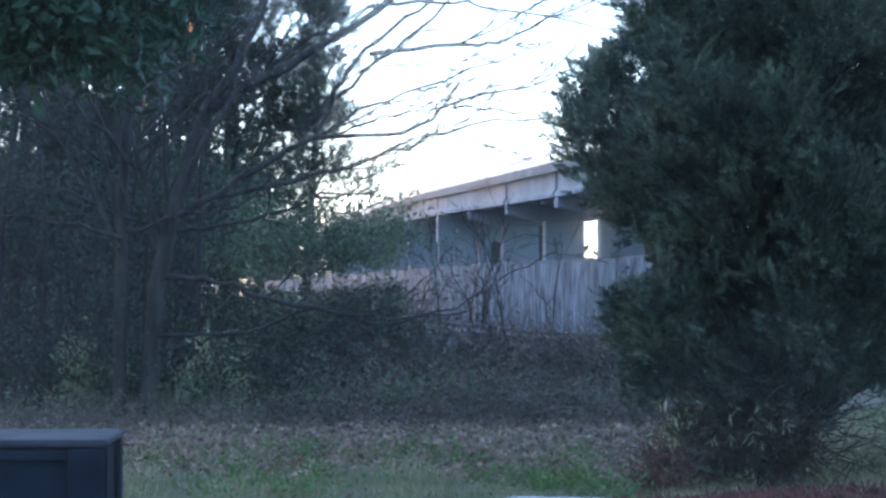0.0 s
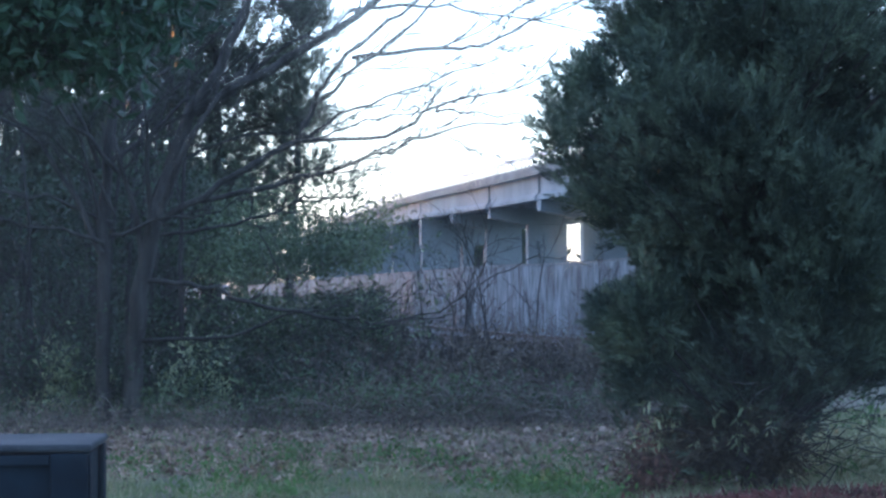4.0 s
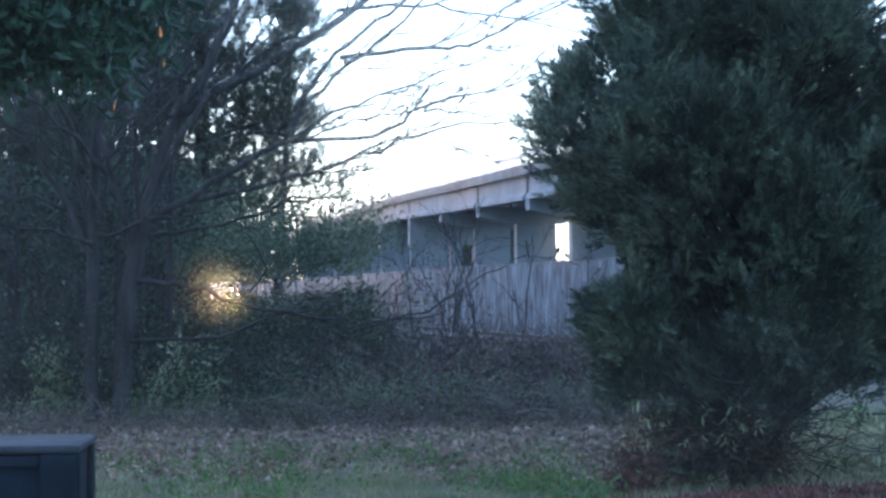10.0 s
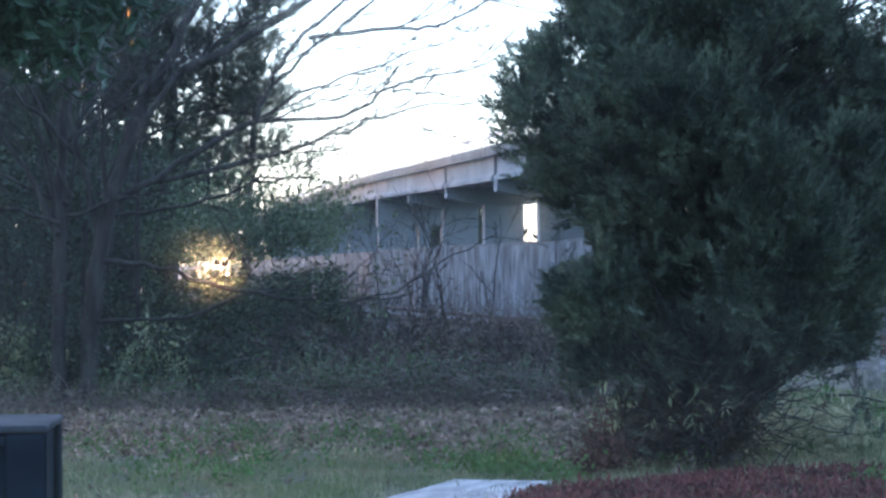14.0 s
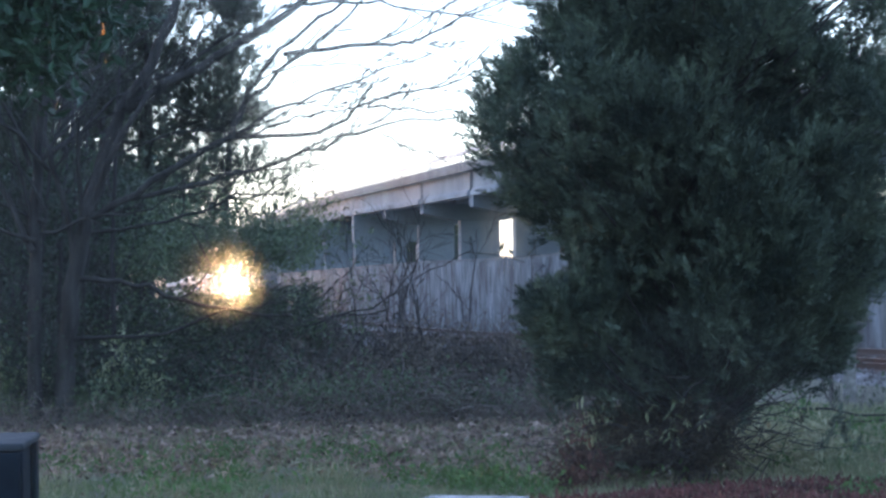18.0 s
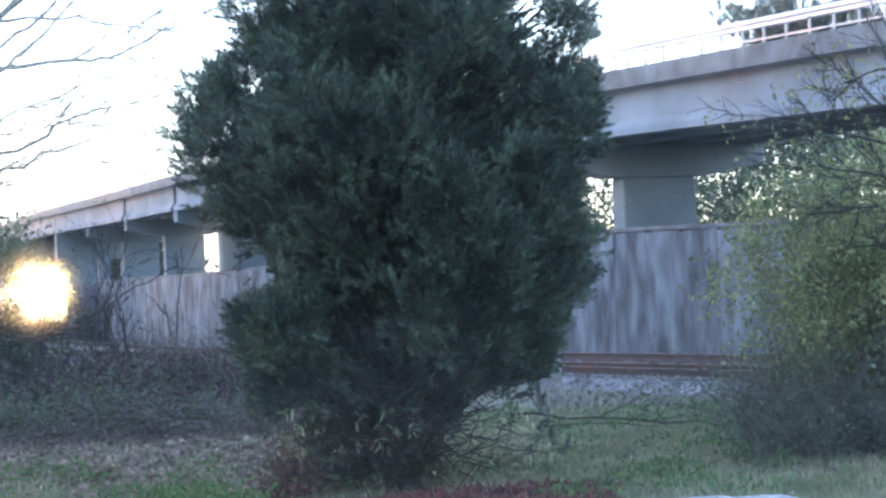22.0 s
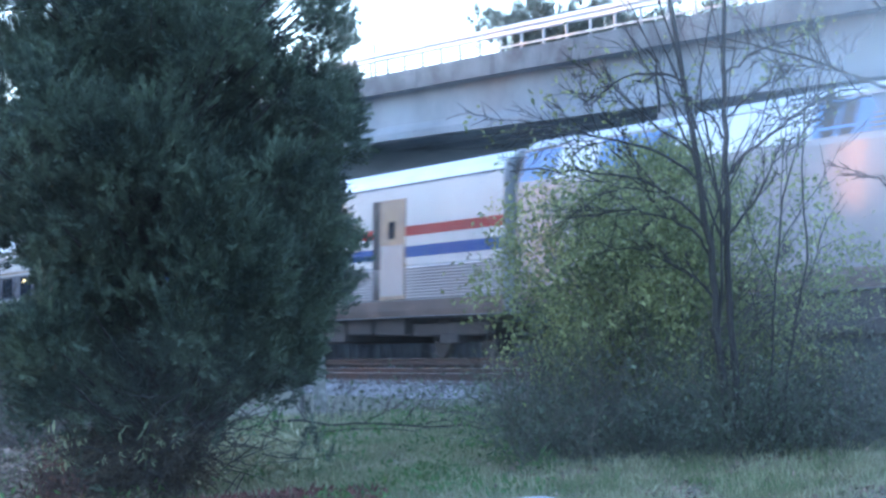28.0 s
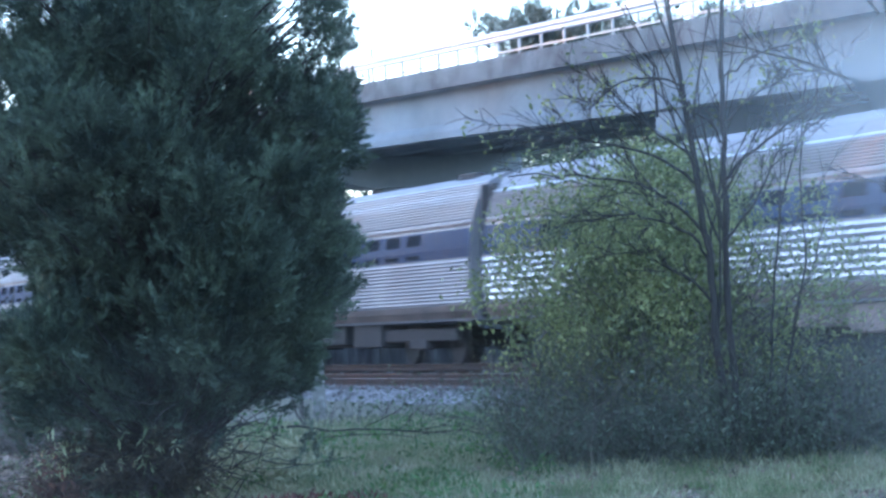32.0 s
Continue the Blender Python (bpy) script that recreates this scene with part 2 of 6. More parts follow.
# ---- the railway's line: s metres along it, growing into the distance ----
def build_line():
    s = np.arange(-160.0, 1050.0, 1.0)
    bend = np.interp(s, [0, 60, 140, 300, 700], [0.42, 0.83, 0.02, 0.09, -0.29]) / 1000
    h = np.cumsum(bend)
    h += radians(-10.48) - h[160]
    x, y = np.cumsum(np.sin(h)), np.cumsum(np.cos(h))
    return s, x - x[160] + 15.16, y - y[160] + 52.1, h


LINE = build_line()


def grade(s):
    """The track climbs gently in the distance."""
    return 0.0045 * max(0.0, s - 60.0)


def rail_point(s, off=0.0, z=0.0):
    """The place s metres along the line and off metres beyond its middle, and the line's heading there."""
    x, y, h = (float(np.interp(s, LINE[0], q)) for q in LINE[1:])
    return Vector((x + off * math.cos(h), y - off * math.sin(h), z)), h


# a corridor kept clear of leaves, added so the low sun reaches the train's side
SHAFT = Vector((15.97, 38.1, 3.7))


def in_sun_shaft(w, room=0.0):
    v = w - SHAFT
    k = v.dot(to_sun)
    if k < 3:
        return False
    q = v - k * to_sun
    return abs(q.z) < 1.0 + room and Vector((q.x, q.y)).length < 0.75 + 0.003 * k + room


def strip(name, s0, s1, step, section, mat, parent=None, label="", closed=True, smooth=False, rise=None):
    """A section of (off, z) points drawn along the line."""
    verts, faces, k = [], [], len(section)
    stops = np.linspace(s0, s1, max(2, int(round((s1 - s0) / step)) + 1))
    for s in stops:
        for off, z in section:
            verts.append(rail_point(s, off, z + (rise(s) if rise else 0.0))[0])
    for i in range(len(stops) - 1):
        for j in range(k if closed else k - 1):
            a, b = i * k + j, i * k + (j + 1) % k
            faces.append((a, b, b + k, a + k))
    if closed:
        faces += [tuple(range(k))[::-1], tuple(range(len(verts) - k, len(verts)))]
    return mesh_object(name, verts, faces, mat, parent, label, smooth)


def rect(o0, o1, z0, z1):
    return [(o0, z0), (o1, z0), (o1, z1), (o0, z1)]


# ---- branches, leaves, blades ----
class Tubes:
    """Collects tapered tubes into one mesh."""

    def __init__(self):
        self.v, self.f = [], []

    def add(self, pts, r0, r1, sides=6):
        n, base = len(pts), len(self.v)
        for i, p in enumerate(pts):
            d = (pts[min(i + 1, n - 1)] - pts[max(i - 1, 0)]).normalized()
            a = d.orthogonal().normalized() if i == 0 else (a - d * a.dot(d)).normalized()
            b = d.cross(a)
            r = r0 + (r1 - r0) * i / (n - 1)
            for k in range(sides):
                w = 2 * math.pi * k / sides
                self.v.append(p + (a * math.cos(w) + b * math.sin(w)) * r)
        for i in range(n - 1):
            for k in range(sides):
                q = base + i * sides
                self.f.append((q + k, q + (k + 1) % sides, q + sides + (k + 1) % sides, q + sides + k))
        self.f.append(tuple(base + (n - 1) * sides + k for k in range(sides)))

    def put(self, name, mat, parent=None, label=""):
        return mesh_object(name, self.v, self.f, mat, parent, label, smooth=True)


def wander(rng, p, d, length, bits, wobble, lift=0.0):
    """A crooked line from p along d."""
    pts, d = [p.copy()], d.normalized()
    for _ in range(bits):
        d = (d + Vector((rng.gauss(0, wobble), rng.gauss(0, wobble), rng.gauss(0, wobble) + lift))).normalized()
        pts.append(pts[-1] + d * (length / bits))
    return pts


def branch_out(rng, tubes, pts, r0, r1, depth, ends, spread=0.9, ratio=0.5, kids=5, lift=0.03, thin=0.003, least=0.0052):
    """Adds a limb and its side branches; collects the places where twigs end."""
    tubes.add(pts, r0, r1, 7 if r0 > 0.03 else 4 if r0 > 0.008 else 3)
    total = sum((b - a).length for a, b in zip(pts, pts[1:]))
    ends += pts[len(pts) // 2:]
    if depth == 0 or r0 < thin:
        return
    for _ in range(kids):
        w = rng.uniform(0.25, 0.98) * (len(pts) - 1)
        i = min(int(w), len(pts) - 2)
        p, d = pts[i].lerp(pts[i + 1], w - i), (pts[i + 1] - pts[i]).normalized()
        side = Vector((rng.gauss(0, 1), rng.gauss(0, 1), rng.gauss(0.15, 1))).normalized()
        d2 = (d + side * spread * rng.uniform(0.5, 1.1)).normalized()
        rr = (r0 + (r1 - r0) * w / (len(pts) - 1)) * rng.uniform(0.35, 0.6)
        rr = max(rr, least)
        branch_out(rng, tubes, wander(rng, p, d2, total * ratio * rng.uniform(0.5, 1.1), 5, 0.13, lift), rr, max(rr * 0.5, least * 0.73), depth - 1, ends, spread, ratio, kids, lift, thin, least)


def leaf_cloud(name, centres, per, blob, size, aspect, mat, parent, seed, label="", up=0.0, flat=1.0, lie=1.0):
    """Many small folded leaves or sprays strewn about centres."""
    g = np.random.default_rng(seed)
    c = np.repeat(np.array([tuple(p) for p in centres]), per, axis=0)
    n = len(c)
    c = c + g.normal(0, 1, (n, 3)) * np.array([blob, blob, blob * flat])
    d = g.normal(0, 1, (n, 3))
    d[:, 2] = d[:, 2] * lie + up
    d /= np.linalg.norm(d, axis=1)[:, None]
    e = np.cross(d, g.normal(0, 1, (n, 3)))
    e /= np.linalg.norm(e, axis=1)[:, None]
    f = np.cross(d, e)
    ln = size * g.uniform(0.6, 1.3, (n, 1))
    wd = ln * aspect * 0.5
    tip, mid = c + d * ln, c + d * ln * 0.45
    v = np.stack([c, mid + e * wd + f * wd * 0.35, tip, mid - e * wd + f * wd * 0.35], 1).reshape(-1, 3)
    k = np.arange(n)[:, None] * 4
    faces = np.concatenate([k + [0, 1, 2], k + [0, 2, 3]], 0)
    me = bpy.data.meshes.new(name)
    me.from_pydata(v.tolist(), [], faces.tolist())
    me.materials.append(mat)
    ob = new(name, me)
    ob.parent = parent
    return tagged(ob, label)


def stone_cloud(name, centres, size, mat, seed, label):
    """Loose angular stones: small uneven eight-sided lumps, joined into one mesh."""
    g = np.random.default_rng(seed)
    c = np.array([tuple(p) for p in centres])
    n = len(c)
    axis = np.array([(1, 0, 0), (-1, 0, 0), (0, 1, 0), (0, -1, 0), (0, 0, 1), (0, 0, -1)], float)
    v = axis[None] * g.uniform(0.5, 1.3, (n, 6, 1)) + g.normal(0, 0.25, (n, 6, 3))
    v = c[:, None] + v * size * 0.5 * g.uniform(0.5, 1.4, (n, 1, 1))
    tri = np.array([(0, 2, 4), (2, 1, 4), (1, 3, 4), (3, 0, 4), (2, 0, 5), (1, 2, 5), (3, 1, 5), (0, 3, 5)])
    faces = (tri[None] + np.arange(n)[:, None, None] * 6).reshape(-1, 3)
    me = bpy.data.meshes.new(name)
    me.from_pydata(v.reshape(-1, 3).tolist(), [], faces.tolist())
    me.materials.append(mat)
    return tagged(new(name, me), label)


def plume_cloud(name, roots, axes, length, needles, needle, width, mat, parent, seed, label="", open_angle=0.55, loose=0.25, plump=0.16):
    """Feathery sprays: needles set along short shoots that start at roots and run along axes."""
    g = np.random.default_rng(seed)
    r = np.array([tuple(p) for p in roots])
    a = np.array([tuple(p) for p in axes])
    a = a + g.normal(0, loose, a.shape)
    a /= np.linalg.norm(a, axis=1)[:, None]
    a, r = np.repeat(a, needles, axis=0), np.repeat(r, needles, axis=0)
    n = len(r)
    f = g.uniform(0, 1, (n, 1))
    side = np.cross(a, g.normal(0, 1, (n, 3)))
    side /= np.linalg.norm(side, axis=1)[:, None]
    c = r + a * f * length * g.uniform(0.7, 1.2, (n, 1)) + side * g.uniform(0, plump, (n, 1)) * length * (1.05 - f)
    d = a + side * open_angle + g.normal(0, 0.15, (n, 3))
    d /= np.linalg.norm(d, axis=1)[:, None]
    e = np.cross(d, g.normal(0, 1, (n, 3)))
    e /= np.linalg.norm(e, axis=1)[:, None]
    ln = needle * g.uniform(0.6, 1.3, (n, 1))
    v = np.stack([c - e * width * 0.5, c + e * width * 0.5, c + d * ln], 1).reshape(-1, 3)
    me = bpy.data.meshes.new(name)
    me.from_pydata(v.tolist(), [], np.arange(3 * n).reshape(-1, 3).tolist())
    me.materials.append(mat)
    ob = new(name, me)
    ob.parent = parent
    return tagged(ob, label)


# ---- ground ----
def height(x, y):
    """The lawn's gentle unevenness."""
    return 0.05 * noise.noise(Vector((x * 0.15, y * 0.15, 0))) + 0.02 * noise.noise(Vector((x * 0.6, y * 0.6, 3)))


def build_ground():
    xs = np.concatenate([[-3000, -1200, -500, -200, -90], np.arange(-50, 60.1, 1.0), [90, 200, 500, 1200, 3000]])
    ys = np.concatenate([[-3000, -1000, -300, -100, -40], np.arange(-20, 62.1, 1.0), [75, 95, 130, 200, 400, 800, 1600, 4000]])
    v = [(x, y, height(x, y) if -50 < x < 60 and -20 < y < 60 else 0.0) for y in ys for x in xs]
    w = len(xs)
    f = [(j * w + i, j * w + i + 1, (j + 1) * w + i + 1, (j + 1) * w + i) for j in range(len(ys) - 1) for i in range(w - 1)]
    tagged(mesh_object("ground", v, f, M["ground"], smooth=True), "damp winter lawn of thin grass and bare soil", "ground", kind="structure")


build_ground()


# ---- railway: ballast, sleepers, rails ----
def build_railway():
    bed = [(-7.0, -0.08), (-6.2, 0.15), (2.2, 0.15), (3.2, -0.05), (3.2, -4.5), (-7.0, -4.5)]
    tagged(strip("ballast_bed", -150, 950, 5, bed, M["ballast"], rise=grade), "pale grey crushed-stone ballast bed under two tracks", "ballast", kind="structure")
    rng = random.Random(5)
    cs = []
    for _ in range(12000):
        s = rng.uniform(-30, 75)
        off = rng.choice([rng.uniform(-7.0, -5.2), rng.uniform(-5.5, 1.8)])
        z = 0.15 if off > -6.2 else 0.15 - (-6.2 - off) * 0.29
        cs.append(rail_point(s, off, z)[0])
    stone_cloud("ballast_stone", cs, 0.1, M["ballast"], 4, "loose pale grey ballast stones on the track's shoulder")
    tagged(bpy.data.objects["ballast_stone"], category="stones", kind="stuff")
    for off in (-4.5, 0.0):
        tr = empty("track", label="railway track of worn steel rails on dark timber sleepers", category="track", kind="structure")
        for side in (-0.75, 0.75):
            o, lift = off + side, -0.06 * side if off == 0.0 else 0.0
            sec = [(o + u, v - 0.12 + lift) for u, v in ((-0.07, 0.29), (0.07, 0.29), (0.015, 0.32), (0.015, 0.39), (0.036, 0.40), (0.036, 0.44), (-0.036, 0.44), (-0.036, 0.40), (-0.015, 0.39), (-0.015, 0.32))]
            strip("rail", -150, 950, 6, sec, M["rust"], tr, rise=grade)
            strip("rail_head", -150, 950, 6, rect(o - 0.03, o + 0.03, 0.316 + lift, 0.326 + lift), M["steel_rail"], tr, "worn bright rail head", rise=grade)
        me = None
        for i in range(150):
            s = -20 + 0.55 * i
            p, h = rail_point(s, off, 0.135)
            if me is None:
                ob = part("sleeper", box(bmesh.new(), -1.3, 1.3, -0.11, 0.11, -0.1, 0.04, 0.01), M["tie"], tr)
                me = ob.data
            else:
                ob = new("sleeper", me)
                ob.parent = tr
            ob.matrix_local = Matrix.Translation(p) @ Matrix.Rotation(-h, 4, "Z")


build_railway()


# ---- the long concrete wall beyond the tracks ----
WALL_OFF = 4.0


def wall_rise(s):
    """How far the wall's top stands above 3.48 m: it steps up gently into the distance."""
    return float(np.interp(s, [-90, 0, 13, 20, 45, 75, 101, 130, 520], [-0.6, -0.2, 0.09, 0.24, 0.26, 0.33, 0.62, 0.8, 3.0]))


def along(s, off, z=0.0):
    p, h = rail_point(s, off, z)
    return Matrix.Translation(p) @ Matrix.Rotation(-h, 4, "Z")


def build_wall():
    w = empty("wall_beyond_tracks", label="long stained grey concrete panel wall beyond the railway", category="wall", kind="structure")
    strip("wall_core", -90, 520, 6, rect(WALL_OFF + 0.12, WALL_OFF + 0.45, -0.6, 3.38), M["stained"], w, rise=wall_rise)
    strip("coping", -90, 520, 6, rect(WALL_OFF - 0.012, WALL_OFF + 0.47, 3.38, 3.48), M["deck_edge"], w, "weathered concrete coping", rise=wall_rise)
    rng = random.Random(2)
    pm = {}
    for i in range(180):
        s = -60 + 2.4 * i
        k = rng.randrange(4)
        if k not in pm:
            ob = block("panel", (-0.06, 0.06, -1.192, 1.192, -1.4, 3.36), M["stained"], w, bevel=0.006)
            pm[k] = ob.data
        else:
            ob = new("panel", pm[k])
            ob.parent = w
        ob.matrix_local = along(s + 1.2, WALL_OFF + 0.06 + rng.uniform(-0.008, 0.008), wall_rise(s))


build_wall()


# ---- viaduct running along the railway ----
B_OFF, B_WIDE, DEPTH = 5.1, 7.4, 1.9
PIERS = [-81, -60, -39, -18, 3.4, 27.3, 48, 69, 90.2, 109.5, 128.6, 149, 172.5, 193, 213.5, 234, 254.5, 275, 295.5, 316]
WIDE_JOINTS = (90.2, 109.5, 149, 193, 234)
BENTS = (149, 172.5)


def deck_rise(s):
    """The deck's height along the line: it climbs steeply at first and then eases into the distance."""
    low = [3.2, 5.76, 6.53, 7.1, 7.58, 7.82, 8.05, 8.42, 8.72, 8.95, 9.6]
    return DEPTH + float(np.interp(s, [-90, -4, 22, 57, 91, 107, 121, 140, 158, 182, 330], low))


def build_bridge():
    b = empty("viaduct", label="long concrete road viaduct on hammerhead piers beside the railway", category="bridge", kind="structure")
    o0, o1 = B_OFF, B_OFF + B_WIDE
    strip("deck", -90, 330, 4, rect(o0 - 0.3, o1 + 0.3, -0.26, -0.03), M["concrete"], b, rise=deck_rise)
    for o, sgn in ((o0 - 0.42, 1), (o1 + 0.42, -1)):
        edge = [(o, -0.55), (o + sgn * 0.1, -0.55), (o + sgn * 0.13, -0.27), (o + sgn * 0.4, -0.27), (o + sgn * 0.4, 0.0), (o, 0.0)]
        # the edge beam has a darker mottled tone than the girders
        strip("edge_beam", -90, 330, 4, edge if sgn > 0 else edge[::-1], M["deck_edge"], b, "mottled edge beam, darker than the girders", rise=deck_rise)
        mid = o + sgn * 0.17
        strip("kerb_rail", -90, 330, 4, rect(mid - 0.025, mid + 0.025, 0.1, 0.15), M["galv"], b, "low pale steel rail", rise=deck_rise)
        wave = ((0.0, 0.4), (0.04, 0.44), (0.04, 0.5), (0.0, 0.54), (0.04, 0.58), (0.04, 0.64), (0.0, 0.68), (-0.012, 0.68), (0.026, 0.63), (0.026, 0.585), (-0.012, 0.54), (0.026, 0.495), (0.026, 0.445), (-0.012, 0.4))
        beam = [(mid - sgn * (0.04 + u), z) for u, z in wave]
        strip("guard_rail", -90, 330, 4, beam if sgn < 0 else beam[::-1], M["guard"], b, "pale corrugated guard rail", rise=deck_rise)
    me = None
    for i in range(200):
        s = -14 + 1.29 * i
        if me is None:
            bm = box(bmesh.new(), -0.03, 0.03, -0.03, 0.03, 0.0, 0.66)
            box(bm, -0.07, 0.07, -0.07, 0.07, 0.0, 0.03)
            ob = part("rail_post", bm, M["galv"], b)
            me = ob.data
        else:
            ob = new("rail_post", me)
            ob.parent = b
        ob.matrix_local = along(s, o0 - 0.25, deck_rise(s))
    for s in (20.5, 62, 104, 121, 138, 176):
        pole = part("marker_pole", box(bmesh.new(), -0.03, 0.03, -0.03, 0.03, 0.0, 1.25 if s > 30 else 1.0), M["galv"], b, "thin pole on the parapet")
        pole.matrix_local = along(s, o0 - 0.25, deck_rise(s))
    ends = [-90] + PIERS[1:] + [330]
    lo, hi = -DEPTH, -0.26
    for k in range(4):
        o = o0 + 0.25 + k * (B_WIDE - 0.5) / 3
        sec = [(o - 0.33, lo), (o + 0.33, lo), (o + 0.33, lo + 0.2), (o + 0.14, lo + 0.42), (o + 0.14, hi - 0.32), (o + 0.32, hi - 0.16), (o + 0.32, hi), (o - 0.32, hi), (o - 0.32, hi - 0.16), (o - 0.14, hi - 0.32), (o - 0.14, lo + 0.42), (o - 0.33, lo + 0.2)]
        for a, c in zip(ends, ends[1:]):
            strip("girder", a + (0.8 if a in WIDE_JOINTS else 0.02), c - 0.02, 4, sec, M["concrete"], b, rise=deck_rise)
    for s in PIERS:
        top = deck_rise(s) - DEPTH
        m = along(s, B_OFF + B_WIDE / 2)
        half, thick = B_WIDE / 2 - 0.02, 0.62
        if s in BENTS:
            ring = [(-half, top - 0.02), (half, top - 0.02), (half, top - 2.1), (-half, top - 2.1)]
            legs, under = [(-half + 0.1, -half + 2.3), (-0.4, 0.25), (half - 2.3, half - 0.1)], 2.1
        else:
            ring = [(-half, top - 0.02), (half, top - 0.02), (half, top - 0.62), (1.7, top - 1.04), (-1.7, top - 1.04), (-half, top - 0.62)]
            legs, under = [(-1.26, 1.26)], 1.04
        bm = bmesh.new()
        fr = [bm.verts.new((x, -thick, z)) for x, z in ring]
        bk = [bm.verts.new((x, thick, z)) for x, z in ring]
        bm.faces.new(fr[::-1])
        bm.faces.new(bk)
        for i in range(len(ring)):
            j = (i + 1) % len(ring)
            bm.faces.new((fr[i], fr[j], bk[j], bk[i]))
        bmesh.ops.recalc_face_normals(bm, faces=bm.faces)
        bmesh.ops.bevel(bm, geom=list(bm.edges), offset=0.03, segments=1, affect="EDGES")
        part("pier_cap", bm, M["concrete"], b, "hammerhead pier cap").matrix_local = m
        for x0, x1 in legs:
            part("pier_column", box(bmesh.new(), x0, x1, -0.5, 0.5, -0.2, top - under, 0.06), M["concrete"], b).matrix_local = m


build_bridge()


# ---- the passenger train ----
def shell(name, half, length, mat, parent, label=""):
    """A body section of (y, z) points on one side, mirrored and drawn along x."""
    sec = half + [(-y, z) for y, z in reversed(half) if y > 1e-4]
    k, v, f = len(sec), [], []
    for x in (-length / 2, length / 2):
        v += [(x, y, z) for y, z in sec]
    for j in range(k):
        f.append((j, (j + 1) % k, k + (j + 1) % k, k + j))
    f += [tuple(range(k))[::-1], tuple(range(k, 2 * k))]
    return mesh_object(name, v, f, mat, parent, label)


def side_band(name, half, length, z0, z1, proud, mat, parent, label="", x0=None, x1=None, sides=(-1, 1)):
    """A thin band that follows the body's side between two heights."""
    zs = sorted({z0, z1, *[z for _, z in half if z0 < z < z1]})
    ys = [float(np.interp(z, *zip(*sorted((b, a) for a, b in half)))) + proud for z in zs]
    a, c = (-length / 2 if x0 is None else x0), (length / 2 if x1 is None else x1)
    v, f = [], []
    for sgn in sides:
        base = len(v)
        for dx in (a, c):
            v += [(dx, sgn * y, z) for y, z in zip(ys, zs)]
            v += [(dx, sgn * (y - proud - 0.02), z) for y, z in zip(ys, zs)]
        n = len(zs)
        for i in range(n - 1):
            q = [base + i, base + i + 1, base + 2 * n + i + 1, base + 2 * n + i]
            f.append(tuple(q if sgn < 0 else q[::-1]))
        ring = [*range(n), *range(2 * n - 1, n - 1, -1)]
        for i in range(len(ring)):
            p, q = base + ring[i], base + ring[(i + 1) % len(ring)]
            f.append((p, q, q + 2 * n, p + 2 * n))
    return mesh_object(name, v, f, mat, parent, label)


def truck(x, parent, spread=1.3, axles=2, r=0.46):
    t = empty("truck", label="dark cast-steel bogie")
    t.parent = parent
    t.location = (x, 0, 0.025)
    bm = bmesh.new()
    for y in (-1.12, 1.12):
        box(bm, -spread - 0.75, spread + 0.75, y - 0.09, y + 0.09, 0.5, 0.78, 0.04)
        box(bm, -0.5, 0.5, y - 0.12, y + 0.12, 0.32, 0.55, 0.04)
    box(bm, -0.4, 0.4, -1.1, 1.1, 0.5, 0.8)
    part("side_frame", bm, M["under"], t)
    for ax in np.linspace(-spread, spread, axles):
        bm = bmesh.new()
        for y in (-0.75, 0.75):
            cylinder(bm, r, 0.13, Matrix.Translation((ax, y, r)) @ Matrix.Rotation(math.pi / 2, 4, "X"), 24)
        cylinder(bm, 0.09, 1.9, Matrix.Translation((ax, 0, r)) @ Matrix.Rotation(math.pi / 2, 4, "X"), 10)
        part("wheelset", bm, M["under"], t, "worn steel wheels on an axle")
    return t


def ribs(name, half, length, z0, z1, count, mat, parent, label=""):
    """Fluted steel sheeting: many small ridges along the side."""
    v, f = [], []
    hs = list(zip(*sorted((b, a) for a, b in half)))
    zz = np.linspace(z0, z1, 2 * count + 1)
    for sgn in (-1, 1):
        base = len(v)
        for dx in (-length / 2 + 0.03, length / 2 - 0.03):
            for i, z in enumerate(zz):
                v.append((dx, sgn * (float(np.interp(z, *hs)) + (0.035 if i % 2 else 0.004)), z))
        n = len(zz)
        for i in range(n - 1):
            q = (base + i, base + i + 1, base + n + i + 1, base + n + i)
            f.append(q if sgn < 0 else q[::-1])
    return mesh_object(name, v, f, mat, parent, label)


def pane_row(half, xs, wide, z0, z1, parent, name="window", mat="window_dark"):
    hs = list(zip(*sorted((b, a) for a, b in half)))
    y0, y1 = float(np.interp(z0, *hs)), float(np.interp(z1, *hs))
    me = None
    for x in xs:
        for sgn in (-1, 1):
            bm = bmesh.new()
            ring = [(-wide / 2 + 0.06, 0), (wide / 2 - 0.06, 0), (wide / 2, 0.06), (wide / 2, z1 - z0 - 0.06), (wide / 2 - 0.06, z1 - z0), (-wide / 2 + 0.06, z1 - z0), (-wide / 2, z1 - z0 - 0.06), (-wide / 2, 0.06)]
            def side(z):
                return y0 + (y1 - y0) * z / (z1 - z0)
            if me is None or sgn not in me:
                me = me or {}
                a = [bm.verts.new((u, sgn * (side(z) + 0.018), z)) for u, z in ring]
                c = [bm.verts.new((u, sgn * (side(z) - 0.03), z)) for u, z in ring]
                bm.faces.new(a)
                for i in range(8):
                    j = (i + 1) % 8
                    bm.faces.new((a[i], a[j], c[j], c[i]))
                bmesh.ops.recalc_face_normals(bm, faces=bm.faces)
                ob = part(name, bm, M[mat], parent)
                me[sgn] = ob.data
            else:
                bm.free()
                ob = new(name, me[sgn])
                ob.parent = parent
            ob.location = (x, 0, z0)


